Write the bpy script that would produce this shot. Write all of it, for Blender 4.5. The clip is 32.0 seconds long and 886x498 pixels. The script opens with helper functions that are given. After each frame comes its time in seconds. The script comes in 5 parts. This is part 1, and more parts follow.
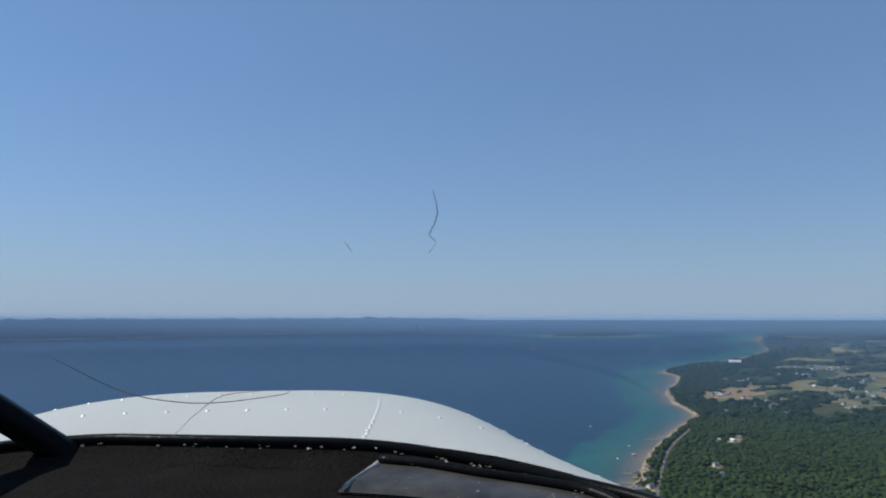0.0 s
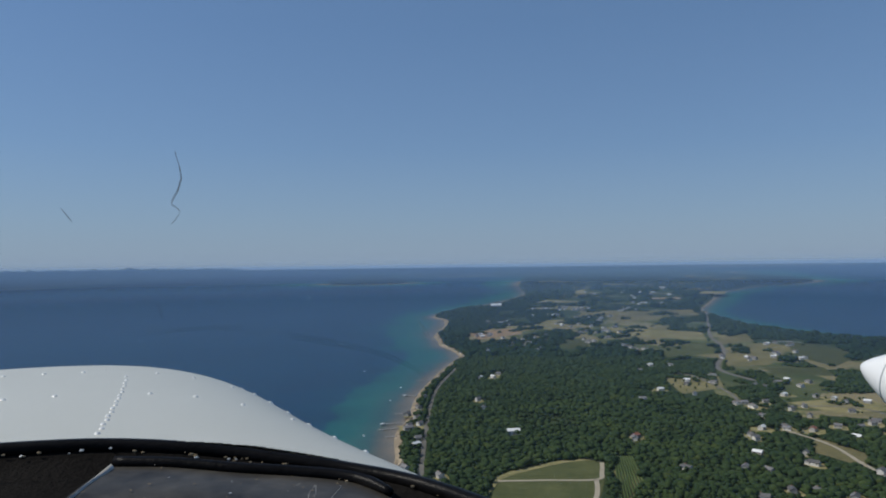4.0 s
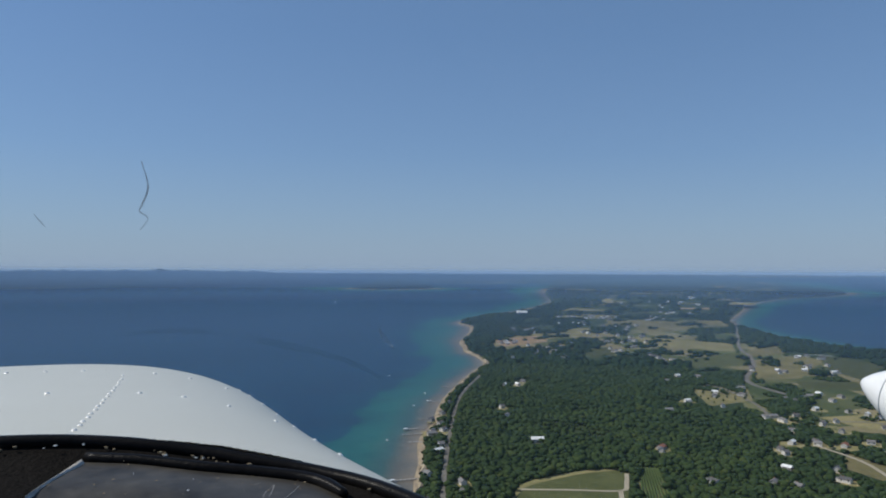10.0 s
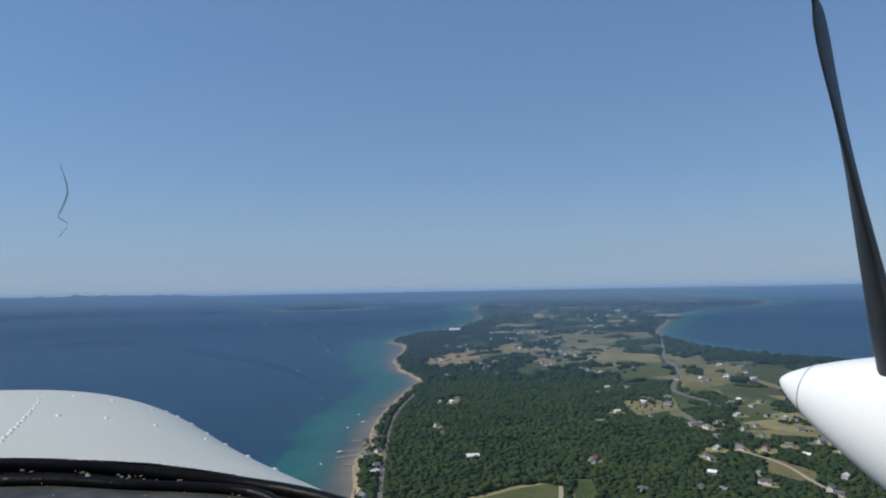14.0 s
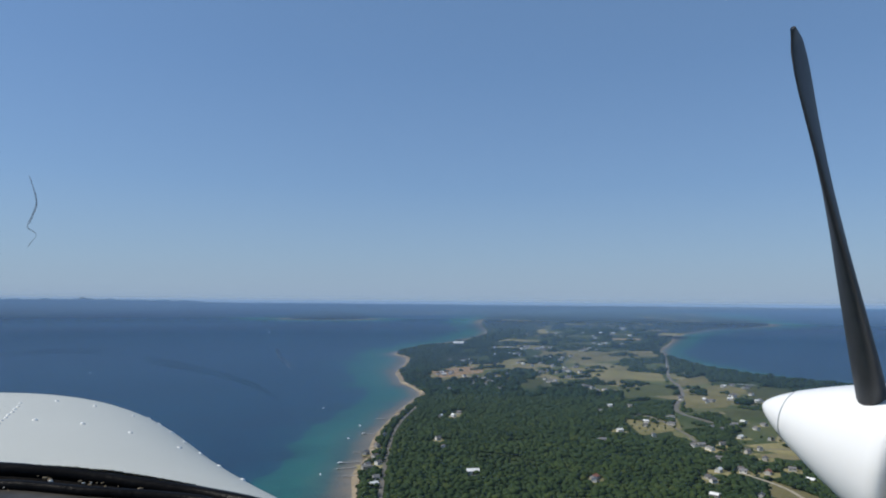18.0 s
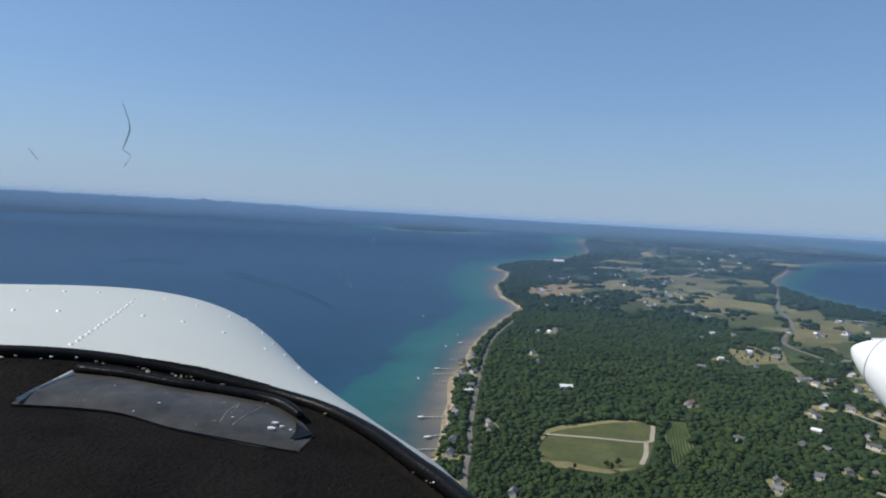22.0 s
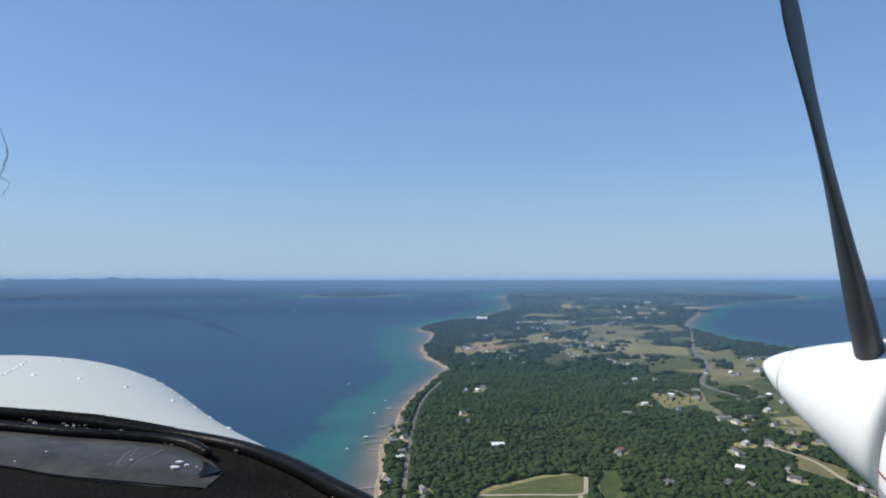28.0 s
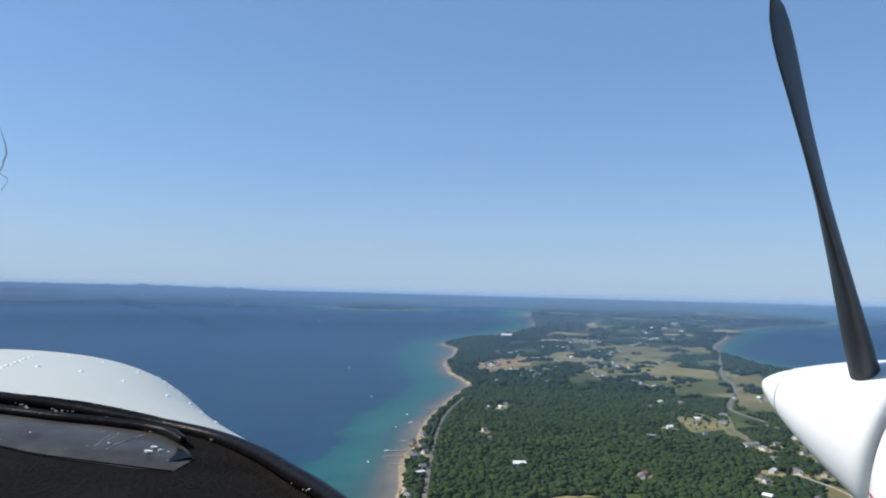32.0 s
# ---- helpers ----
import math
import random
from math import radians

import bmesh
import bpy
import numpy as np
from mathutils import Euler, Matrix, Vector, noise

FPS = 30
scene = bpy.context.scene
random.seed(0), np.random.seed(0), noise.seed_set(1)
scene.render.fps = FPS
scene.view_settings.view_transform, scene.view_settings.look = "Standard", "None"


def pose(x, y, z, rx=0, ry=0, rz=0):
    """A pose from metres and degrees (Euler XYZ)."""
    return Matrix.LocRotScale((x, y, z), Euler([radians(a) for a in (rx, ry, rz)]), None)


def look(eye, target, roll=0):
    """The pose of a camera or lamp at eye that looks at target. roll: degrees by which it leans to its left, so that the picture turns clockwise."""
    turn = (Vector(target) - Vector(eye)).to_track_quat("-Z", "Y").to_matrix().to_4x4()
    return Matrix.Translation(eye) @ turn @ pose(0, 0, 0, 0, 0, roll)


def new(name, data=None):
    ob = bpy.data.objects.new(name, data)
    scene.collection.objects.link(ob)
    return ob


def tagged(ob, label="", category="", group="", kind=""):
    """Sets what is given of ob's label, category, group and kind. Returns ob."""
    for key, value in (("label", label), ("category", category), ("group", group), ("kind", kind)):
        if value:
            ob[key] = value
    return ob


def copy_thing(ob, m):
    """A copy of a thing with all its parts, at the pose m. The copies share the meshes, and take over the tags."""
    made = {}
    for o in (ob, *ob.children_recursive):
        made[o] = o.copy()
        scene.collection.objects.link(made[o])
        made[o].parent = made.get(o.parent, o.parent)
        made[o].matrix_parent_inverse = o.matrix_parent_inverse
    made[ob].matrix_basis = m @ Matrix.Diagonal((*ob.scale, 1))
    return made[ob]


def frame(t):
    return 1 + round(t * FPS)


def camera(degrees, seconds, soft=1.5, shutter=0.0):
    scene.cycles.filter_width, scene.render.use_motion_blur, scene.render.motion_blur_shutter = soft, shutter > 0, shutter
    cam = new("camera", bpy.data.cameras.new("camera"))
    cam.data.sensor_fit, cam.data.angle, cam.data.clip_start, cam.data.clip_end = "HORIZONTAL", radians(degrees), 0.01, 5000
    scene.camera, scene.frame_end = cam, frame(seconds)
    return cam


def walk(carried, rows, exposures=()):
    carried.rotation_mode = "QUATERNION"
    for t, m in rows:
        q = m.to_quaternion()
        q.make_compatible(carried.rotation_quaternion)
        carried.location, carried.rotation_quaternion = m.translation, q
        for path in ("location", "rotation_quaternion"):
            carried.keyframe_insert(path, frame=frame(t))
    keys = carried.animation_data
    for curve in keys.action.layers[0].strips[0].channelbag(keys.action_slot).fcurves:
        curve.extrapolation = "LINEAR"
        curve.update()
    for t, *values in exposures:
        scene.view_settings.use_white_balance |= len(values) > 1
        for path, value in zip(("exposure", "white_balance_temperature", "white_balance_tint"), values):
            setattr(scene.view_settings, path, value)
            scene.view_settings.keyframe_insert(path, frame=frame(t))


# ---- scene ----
# ---------------- camera ----------------
S, SIZE = 110.0, 2.75          # one height of the plan in drawing units; metres to a drawing unit
DRAWN_EYE = Vector((7.8, 51.2, 1.0225 * S))
EYE = SIZE * DRAWN_EYE         # about 310 m over the lake
cam = camera(64.08, 32.0, soft=1.9)
# seconds, the eye's shift in the cockpit (m), heading to the right, tilt up and lean (degrees)
PATH = (
    (0, -0.1056, -0.0260, -0.0083, 9.60, 5.55, -0.03),
    (0.5, -0.1132, -0.0166, -0.0040, 17.79, 4.46, -1.00),
    (1, -0.1094, -0.0022, -0.0055, 23.48, 3.63, -1.51),
    (1.5, -0.0922, 0.0129, 0.0034, 26.94, 2.94, -2.26),
    (2, -0.0755, 0.0374, 0.0139, 29.62, 1.25, -0.32),
    (2.5, -0.0666, 0.0319, 0.0137, 31.24, 1.08, -0.14),
    (3, -0.0653, 0.0253, 0.0144, 30.83, 1.23, 0.65),
    (3.5, -0.0723, 0.0285, 0.0163, 29.21, 1.40, 1.25),
    (4, -0.0728, 0.0329, 0.0208, 27.55, 1.33, -0.72),
    (4.5, -0.0701, 0.0308, 0.0223, 27.42, 1.05, -0.06),
    (6.5, -0.0109, -0.0048, 0.0181, 27.42, 0.05, 0.41),
    (7, -0.0051, -0.0115, 0.0118, 27.37, 0.11, 0.55),
    (7.5, -0.0055, -0.0109, 0.0080, 27.32, 0.23, 0.65),
    (8, -0.0102, -0.0044, 0.0021, 27.20, 0.51, 0.81),
    (8.5, -0.0185, 0.0066, 0.0011, 27.28, 0.55, 1.29),
    (9, -0.0180, 0.0065, 0.0016, 27.65, 0.61, 1.19),
    (9.5, -0.0069, 0.0011, 0.0277, 25.97, -1.56, -2.06),
    (10, -0.0196, -0.0140, 0.0240, 25.42, 1.81, 0.25),
    (10.5, -0.0114, -0.0176, 0.0190, 24.68, -0.80, 1.58),
    (11, -0.0079, -0.0177, 0.0190, 26.03, -1.26, 1.65),
    (11.5, -0.0045, -0.0141, 0.0277, 26.93, -1.80, 0.31),
    (12, -0.0070, -0.0104, 0.0278, 30.60, 0.99, -5.17),
    (12.5, -0.0182, -0.0103, 0.0152, 32.89, 2.25, -6.95),
    (13, -0.0234, -0.0090, 0.0164, 31.29, 2.92, -3.88),
    (13.5, -0.0236, -0.0093, 0.0056, 30.96, 3.42, -1.73),
    (15.5, -0.0019, -0.0082, 0.0236, 30.74, 1.41, 0.05),
    (16, 0.0085, -0.0122, 0.0274, 26.99, 1.50, -1.25),
    (16.5, 0.0162, -0.0149, 0.0277, 28.10, 2.11, -0.68),
    (17, 0.0242, -0.0195, 0.0293, 29.75, 2.38, -1.19),
    (17.5, 0.0185, -0.0283, 0.0241, 30.25, 3.00, 0.15),
    (18, 0.0101, -0.0458, 0.0135, 30.48, 4.30, 0.53),
    (18.5, 0.0034, -0.0302, 0.0221, 30.98, 4.65, 1.86),
    (19, 0.0146, -0.0236, 0.0162, 30.67, 4.78, -0.04),
    (19.5, 0.0305, -0.0124, 0.0535, 28.74, 4.62, 0.95),
    (20, 0.0395, -0.0678, 0.0398, 26.83, 4.27, 0.03),
    (20.5, 0.0408, -0.0738, 0.0425, 26.62, 3.14, 0.08),
    (21, 0.0376, -0.0774, 0.0431, 25.82, 2.02, 0.60),
    (21.5, 0.0365, -0.0883, 0.0372, 23.29, 0.16, 1.22),
    (22, 0.0404, -0.0947, 0.0329, 22.44, -2.86, 3.28),
    (22.5, 0.0520, -0.1021, 0.0255, 23.21, -3.25, 3.28),
    (23, 0.0528, -0.1083, 0.0224, 23.83, -2.97, 4.71),
    (23.5, 0.0485, -0.1022, 0.0137, 23.97, -2.73, 4.62),
    (24, 0.0346, -0.0868, 0.0053, 23.87, -2.51, 4.97),
    (24.5, 0.0227, -0.0740, 0.0052, 23.81, -2.27, 4.78),
    (25, 0.0388, -0.0791, 0.0208, 24.37, -2.26, 1.58),
    (25.5, 0.0686, -0.0804, 0.0211, 27.88, -2.46, -2.04),
    (26, 0.0751, -0.0848, 0.0113, 29.37, -1.60, -1.64),
    (26.5, 0.0812, -0.1059, -0.0006, 30.07, 1.24, -1.92),
    (28.5, 0.0555, -0.0769, -0.0225, 28.30, 2.53, 0.25),
    (29, 0.0634, -0.0898, -0.0243, 27.94, 2.72, -0.12),
    (29.5, 0.0714, -0.1003, -0.0252, 28.03, 3.06, -0.36),
    (30, 0.0772, -0.1101, -0.0325, 27.31, 3.37, 0.63),
    (30.5, 0.0825, -0.1187, -0.0400, 26.14, 3.33, 1.26),
    (31, 0.0865, -0.1218, -0.0404, 26.38, 3.36, 1.51),
    (31.5, 0.0918, -0.1284, -0.0328, 26.54, 3.49, 1.57),
    (32, 0.0992, -0.1359, -0.0326, 26.52, 3.53, 1.51),
)


def row(t, x, y, z, head, tilt, lean):
    eye = EYE + Vector((x, y, z))
    h, p = radians(head), radians(tilt)
    return t, look(eye, eye + 10 * Vector((math.sin(h) * math.cos(p), math.cos(h) * math.cos(p), math.sin(p))), lean)


walk(cam, [row(*r) for r in PATH],
     exposures=[(0.0, 0.1), (1.0, -0.18), (2, -0.25), (4, -0.2), (9, -0.06), (13, 0.03), (16, 0.08), (21, 0.15), (23, 0.36), (26, 0.42), (29, 0.42), (32, 0.5)])

# ---------------- world and sun ----------------
SUN_AZ, SUN_EL = radians(-65), radians(47)     # from the nose, clockwise; height
world = bpy.data.worlds.new("world")
scene.world = world
world.use_nodes = True
wn, wl = world.node_tree.nodes, world.node_tree.links
sky = wn.new("ShaderNodeTexSky")
sky.sky_type, sky.sun_disc = "NISHITA", False
sky.sun_elevation, sky.sun_rotation = SUN_EL, SUN_AZ
sky.altitude, sky.air_density, sky.dust_density, sky.ozone_density = 300, 1.1, 0.06, 4.5
tint, veil = wn.new("ShaderNodeMix"), wn.new("ShaderNodeMix")          # a blue, faintly hazy summer sky
for nd, kind, fac, col in ((tint, "MULTIPLY", 1.0, (0.84, 0.94, 1.14, 1)), (veil, "MIX", 0.45, (1.86, 3.32, 5.3, 1))):
    nd.data_type, nd.blend_type = "RGBA", kind
    nd.inputs[0].default_value, nd.inputs[7].default_value = fac, col
wl.new(sky.outputs[0], tint.inputs[6])
wl.new(tint.outputs[2], veil.inputs[6])
wc, ws, wr, murk = wn.new("ShaderNodeTexCoord"), wn.new("ShaderNodeSeparateXYZ"), wn.new("ShaderNodeValToRGB"), wn.new("ShaderNodeMix")
for k, (height, much) in enumerate(((0.0, 0.88), (0.06, 0.52), (0.16, 0.14), (0.32, 0.0))):     # summer murk low over the skyline, all round
    e = wr.color_ramp.elements[k] if k < 2 else wr.color_ramp.elements.new(height)
    e.position, e.color = height, (much, much, much, 1)
murk.data_type = "RGBA"
murk.inputs[7].default_value = (3.02, 4.15, 5.7, 1)
wl.new(wc.outputs["Generated"], ws.inputs[0])
wl.new(ws.outputs[2], wr.inputs[0])
wl.new(wr.outputs[0], murk.inputs[0])
wl.new(veil.outputs[2], murk.inputs[6])
wl.new(murk.outputs[2], wn["Background"].inputs["Color"])
wn["Background"].inputs["Strength"].default_value = 0.09
sun = new("sun", bpy.data.lights.new("sun", "SUN"))
sun.data.energy, sun.data.angle, sun.data.color = 3.7, radians(0.5), (1.0, 0.95, 0.86)
to_sun = Vector((math.sin(SUN_AZ) * math.cos(SUN_EL), math.cos(SUN_AZ) * math.cos(SUN_EL), math.sin(SUN_EL)))
sun.matrix_world = look(EYE + 50 * to_sun, EYE)


# ---------------- materials ----------------
def nodes_of(name):
    m = bpy.data.materials.new(name)
    m.use_nodes = True
    n, l = m.node_tree.nodes, m.node_tree.links
    return m, n, l, n["Principled BSDF"]


def noise_tex(n, l, scale, detail=4.0, coord="Object", rough=0.6):
    tc, t = n.new("ShaderNodeTexCoord"), n.new("ShaderNodeTexNoise")
    t.inputs["Scale"].default_value, t.inputs["Detail"].default_value, t.inputs["Roughness"].default_value = scale, detail, rough
    l.new(tc.outputs[coord], t.inputs["Vector"])
    return t


def ramp(n, l, fac, stops):
    r = n.new("ShaderNodeValToRGB")
    e = r.color_ramp.elements
    while len(e) < len(stops):
        e.new(0.5)
    for el, (p, c) in zip(e, stops):
        el.position, el.color = p, (*c, 1)
    l.new(fac, r.inputs[0])
    return r.outputs[0]


def mixed(n, l, kind, fac, a, b):
    m = n.new("ShaderNodeMix")
    m.data_type, m.blend_type = "RGBA", kind
    for sock, v in ((m.inputs[0], fac), (m.inputs[6], a), (m.inputs[7], b)):
        if isinstance(v, (int, float)):
            sock.default_value = v
        elif isinstance(v, tuple):
            sock.default_value = (*v, 1)
        else:
            l.new(v, sock)
    return m.outputs[2]


def bump(n, l, p, height, strength, dist):
    b = n.new("ShaderNodeBump")
    b.inputs["Strength"].default_value, b.inputs["Distance"].default_value = strength, dist
    l.new(height, b.inputs["Height"])
    l.new(b.outputs[0], p.inputs["Normal"])


def mat(name, dark, light, rough=0.6, big=0.5, fine=8.0, metal=0.0, relief=0.0, depth=0.01, spread=0.0, island=0.0, spec=0.5):
    """Two-scale mottled paint from dark to light; spread: how far whole objects differ; island: how far joined pieces differ."""
    m, n, l, p = nodes_of(name)
    a, b = noise_tex(n, l, big, 3), noise_tex(n, l, fine, 6)
    f = mixed(n, l, "MIX", 0.45, a.outputs[0], b.outputs[0])
    col = ramp(n, l, f, ((0.32, dark), (0.68, light)))
    if spread:
        oi = n.new("ShaderNodeObjectInfo")
        v = ramp(n, l, oi.outputs["Random"], ((0, (1 - spread,) * 3), (1, (1 + spread * 0.4,) * 3)))
        col = mixed(n, l, "MULTIPLY", 1.0, col, v)
    if island:
        g = n.new("ShaderNodeNewGeometry")
        v = ramp(n, l, g.outputs["Random Per Island"], ((0, (1 - island, 1 - island * 0.8, 1 - island)), (0.75, (1, 1, 1)), (0.96, (1 + island, 1 + island * 0.55, 1 - island * 0.3)), (1, (1.3 + island, 1.2, 0.9))))
        col = mixed(n, l, "MULTIPLY", 1.0, col, v)
    l.new(col, p.inputs["Base Color"])
    p.inputs["Roughness"].default_value, p.inputs["Metallic"].default_value = rough, metal
    p.inputs["Specular IOR Level"].default_value = spec
    if relief:
        bump(n, l, p, b.outputs[0], relief, depth)
    return m


M_WOODS = mat("woods_leaves", (0.016, 0.034, 0.015), (0.049, 0.073, 0.023), 0.8, 0.045, 0.8, relief=0.6, depth=0.5, island=0.26, spec=0.06)
M_WOODS_FAR = mat("far_woods_leaves", (0.010, 0.026, 0.012), (0.028, 0.050, 0.020), 0.8, 0.006, 0.2, relief=0.7, depth=1.0, island=0.3, spec=0.06)
M_COUNTRY_FAR = mat("far_woods_and_fields", (0.035, 0.060, 0.030), (0.15, 0.15, 0.085), 0.85, 0.004, 0.03, spec=0.06)
M_TRUNK = mat("bark", (0.06, 0.045, 0.03), (0.14, 0.11, 0.08), 0.9, 1.0, 9.0)
M_LAND = mat("forest_floor", (0.022, 0.040, 0.014), (0.045, 0.062, 0.024), 0.9, 0.010, 0.12, spec=0.1)
M_TAN = mat("dry_grass", (0.125, 0.125, 0.050), (0.32, 0.265, 0.125), 0.9, 0.025, 0.35, spread=0.35, spec=0.1)
M_BROWN = mat("bare_soil", (0.27, 0.18, 0.10), (0.36, 0.25, 0.14), 0.9, 0.03, 0.5, spread=0.15, spec=0.1)
M_GREEN = mat("mown_grass", (0.046, 0.058, 0.019), (0.108, 0.113, 0.044), 0.9, 0.045, 0.30, spread=0.25, spec=0.1)
M_VINE = mat("vine_rows", (0.045, 0.07, 0.02), (0.09, 0.12, 0.04), 0.9, 0.05, 0.9, spec=0.1)
M_SAND = mat("beach_sand", (0.15, 0.115, 0.075), (0.40, 0.325, 0.22), 0.9, 0.09, 0.7, relief=0.4, depth=0.2, spec=0.1)
M_BLUFF = mat("sandy_bluff", (0.22, 0.175, 0.115), (0.50, 0.415, 0.29), 0.9, 0.16, 1.1, relief=0.5, depth=0.3, spec=0.1)
M_ROAD = mat("pale_asphalt", (0.13, 0.12, 0.10), (0.20, 0.185, 0.155), 0.85, 0.08, 1.2, spec=0.1)
M_GRAVEL = mat("gravel_track", (0.30, 0.26, 0.19), (0.42, 0.37, 0.28), 0.9, 0.08, 1.2, spec=0.1)
M_WALLS = mat("house_siding", (0.50, 0.48, 0.44), (0.66, 0.64, 0.60), 0.7, 0.3, 3.0, spread=0.55)
M_ROOFS = mat("shingle_roof", (0.13, 0.125, 0.12), (0.22, 0.21, 0.20), 0.85, 0.4, 4.0, spread=0.5)
M_ROOFW = mat("white_metal_roof", (0.68, 0.67, 0.64), (0.82, 0.81, 0.78), 0.5, 0.2, 2.0)
M_ROOFR = mat("rust_red_roof", (0.25, 0.09, 0.05), (0.34, 0.14, 0.08), 0.8, 0.4, 4.0)
M_PANE = mat("dark_window", (0.02, 0.025, 0.03), (0.05, 0.055, 0.06), 0.15, 1.0, 5.0)
M_DOCK = mat("weathered_planks", (0.36, 0.34, 0.31), (0.55, 0.53, 0.49), 0.85, 0.5, 4.0)
M_BOAT = mat("white_gelcoat", (0.72, 0.72, 0.71), (0.84, 0.84, 0.83), 0.3, 0.6, 5.0)
M_PAINT = mat("white_aircraft_paint", (0.545, 0.535, 0.455), (0.61, 0.60, 0.52), 0.36, 3.0, 40.0, relief=0.03, depth=0.002)
M_SPINNER = mat("gloss_white_spinner", (0.80, 0.80, 0.78), (0.86, 0.86, 0.84), 0.22, 3.0, 40.0)
M_RIVET = mat("painted_rivet", (0.74, 0.74, 0.72), (0.84, 0.84, 0.82), 0.3, 8.0, 60.0)
M_RUBBER = mat("black_rubber_seal", (0.003, 0.003, 0.003), (0.009, 0.0085, 0.009), 0.34, 12.0, 90.0, relief=0.4, depth=0.003, spec=0.07)
M_LEATHER = mat("dark_grained_vinyl", (0.0052, 0.0047, 0.0043), (0.0185, 0.0168, 0.0152), 0.85, 9.0, 190.0, relief=0.9, depth=0.004, spec=0.03)
M_PLATE = mat("smoky_plastic", (0.022, 0.020, 0.017), (0.085, 0.078, 0.066), 0.42, 14.0, 60.0, relief=0.15, depth=0.002, spec=0.25)
M_METAL = mat("worn_bare_metal", (0.42, 0.41, 0.38), (0.66, 0.65, 0.62), 0.35, 14.0, 90.0, metal=0.8)
M_BLADE = mat("matt_black_blade", (0.016, 0.017, 0.020), (0.035, 0.036, 0.040), 0.55, 6.0, 50.0)
M_GREY = mat("silver_grey_stripe", (0.30, 0.32, 0.34), (0.38, 0.40, 0.42), 0.35, 3.0, 40.0)
M_RED = mat("red_pinstripe", (0.32, 0.03, 0.04), (0.42, 0.05, 0.06), 0.35, 3.0, 40.0)
M_DIRT = mat("dried_dirt", (0.20, 0.15, 0.09), (0.34, 0.27, 0.17), 0.9, 30.0, 200.0)
M_LIP = mat("grey_plastic_lip", (0.010, 0.0095, 0.009), (0.026, 0.025, 0.024), 0.6, 9.0, 120.0, spec=0.2)
# for the scuffs, and for the highlight painted at the defroster plate's end
M_SCUFF_GLEAM = mat("pale_scuff_and_gleam", (0.30, 0.29, 0.26), (0.55, 0.52, 0.48), 0.7, 30.0, 200.0)
M_CABIN = mat("cabin_lining", (0.14, 0.13, 0.12), (0.22, 0.21, 0.20), 0.85, 3.0, 60.0)


def water_material():
    m, n, l, p = nodes_of("lake_water")
    at = n.new("ShaderNodeAttribute")
    at.attribute_name = "depth"
    a, b = noise_tex(n, l, 0.004, 4), noise_tex(n, l, 0.02, 5)
    var = mixed(n, l, "MIX", 0.5, a.outputs[0], b.outputs[0])
    add = n.new("ShaderNodeMath")
    add.operation = "MULTIPLY_ADD"
    l.new(var, add.inputs[0])
    add.inputs[1].default_value = 0.18
    l.new(at.outputs["Fac"], add.inputs[2])
    sub = n.new("ShaderNodeMath")
    sub.operation = "SUBTRACT"
    l.new(add.outputs[0], sub.inputs[0])
    sub.inputs[1].default_value = 0.09
    col = ramp(n, l, sub.outputs[0], ((0.0, (0.20, 0.16, 0.105)), (0.085, (0.115, 0.105, 0.075)), (0.165, (0.034, 0.088, 0.074)), (0.30, (0.010, 0.092, 0.076)), (0.55, (0.004, 0.074, 0.072)), (0.585, (0.002, 0.037, 0.068)), (1.0, (0.002, 0.031, 0.068))))
    c = noise_tex(n, l, 0.035, 5)                      # weed beds and sandy clouds in the shallows, slicks farther out
    col = mixed(n, l, "MULTIPLY", 0.75, col, ramp(n, l, c.outputs[0], ((0.34, (0.62, 0.70, 0.78)), (0.50, (1, 1, 1)), (0.70, (1.3, 1.18, 1.08)))))
    tc, mp, e = n.new("ShaderNodeTexCoord"), n.new("ShaderNodeMapping"), n.new("ShaderNodeTexNoise")
    mp.inputs["Rotation"].default_value, mp.inputs["Scale"].default_value = (0, 0, radians(-28)), (0.0022, 0.011, 1.0)
    l.new(tc.outputs["Object"], mp.inputs["Vector"])
    l.new(mp.outputs[0], e.inputs["Vector"])
    e.inputs["Scale"].default_value, e.inputs["Detail"].default_value = 1.0, 5.0
    col = mixed(n, l, "MULTIPLY", 0.8, col, ramp(n, l, e.outputs[0], ((0.36, (0.78, 0.82, 0.86)), (0.52, (1, 1, 1)), (0.66, (1.2, 1.16, 1.12)))))
    l.new(col, p.inputs["Base Color"])
    p.inputs["Roughness"].default_value = 0.32
    p.inputs["Specular IOR Level"].default_value = 0.15
    w = noise_tex(n, l, 0.55, 5)
    bump(n, l, p, w.outputs[0], 0.35, 0.35)
    return m


M_WATER = water_material()


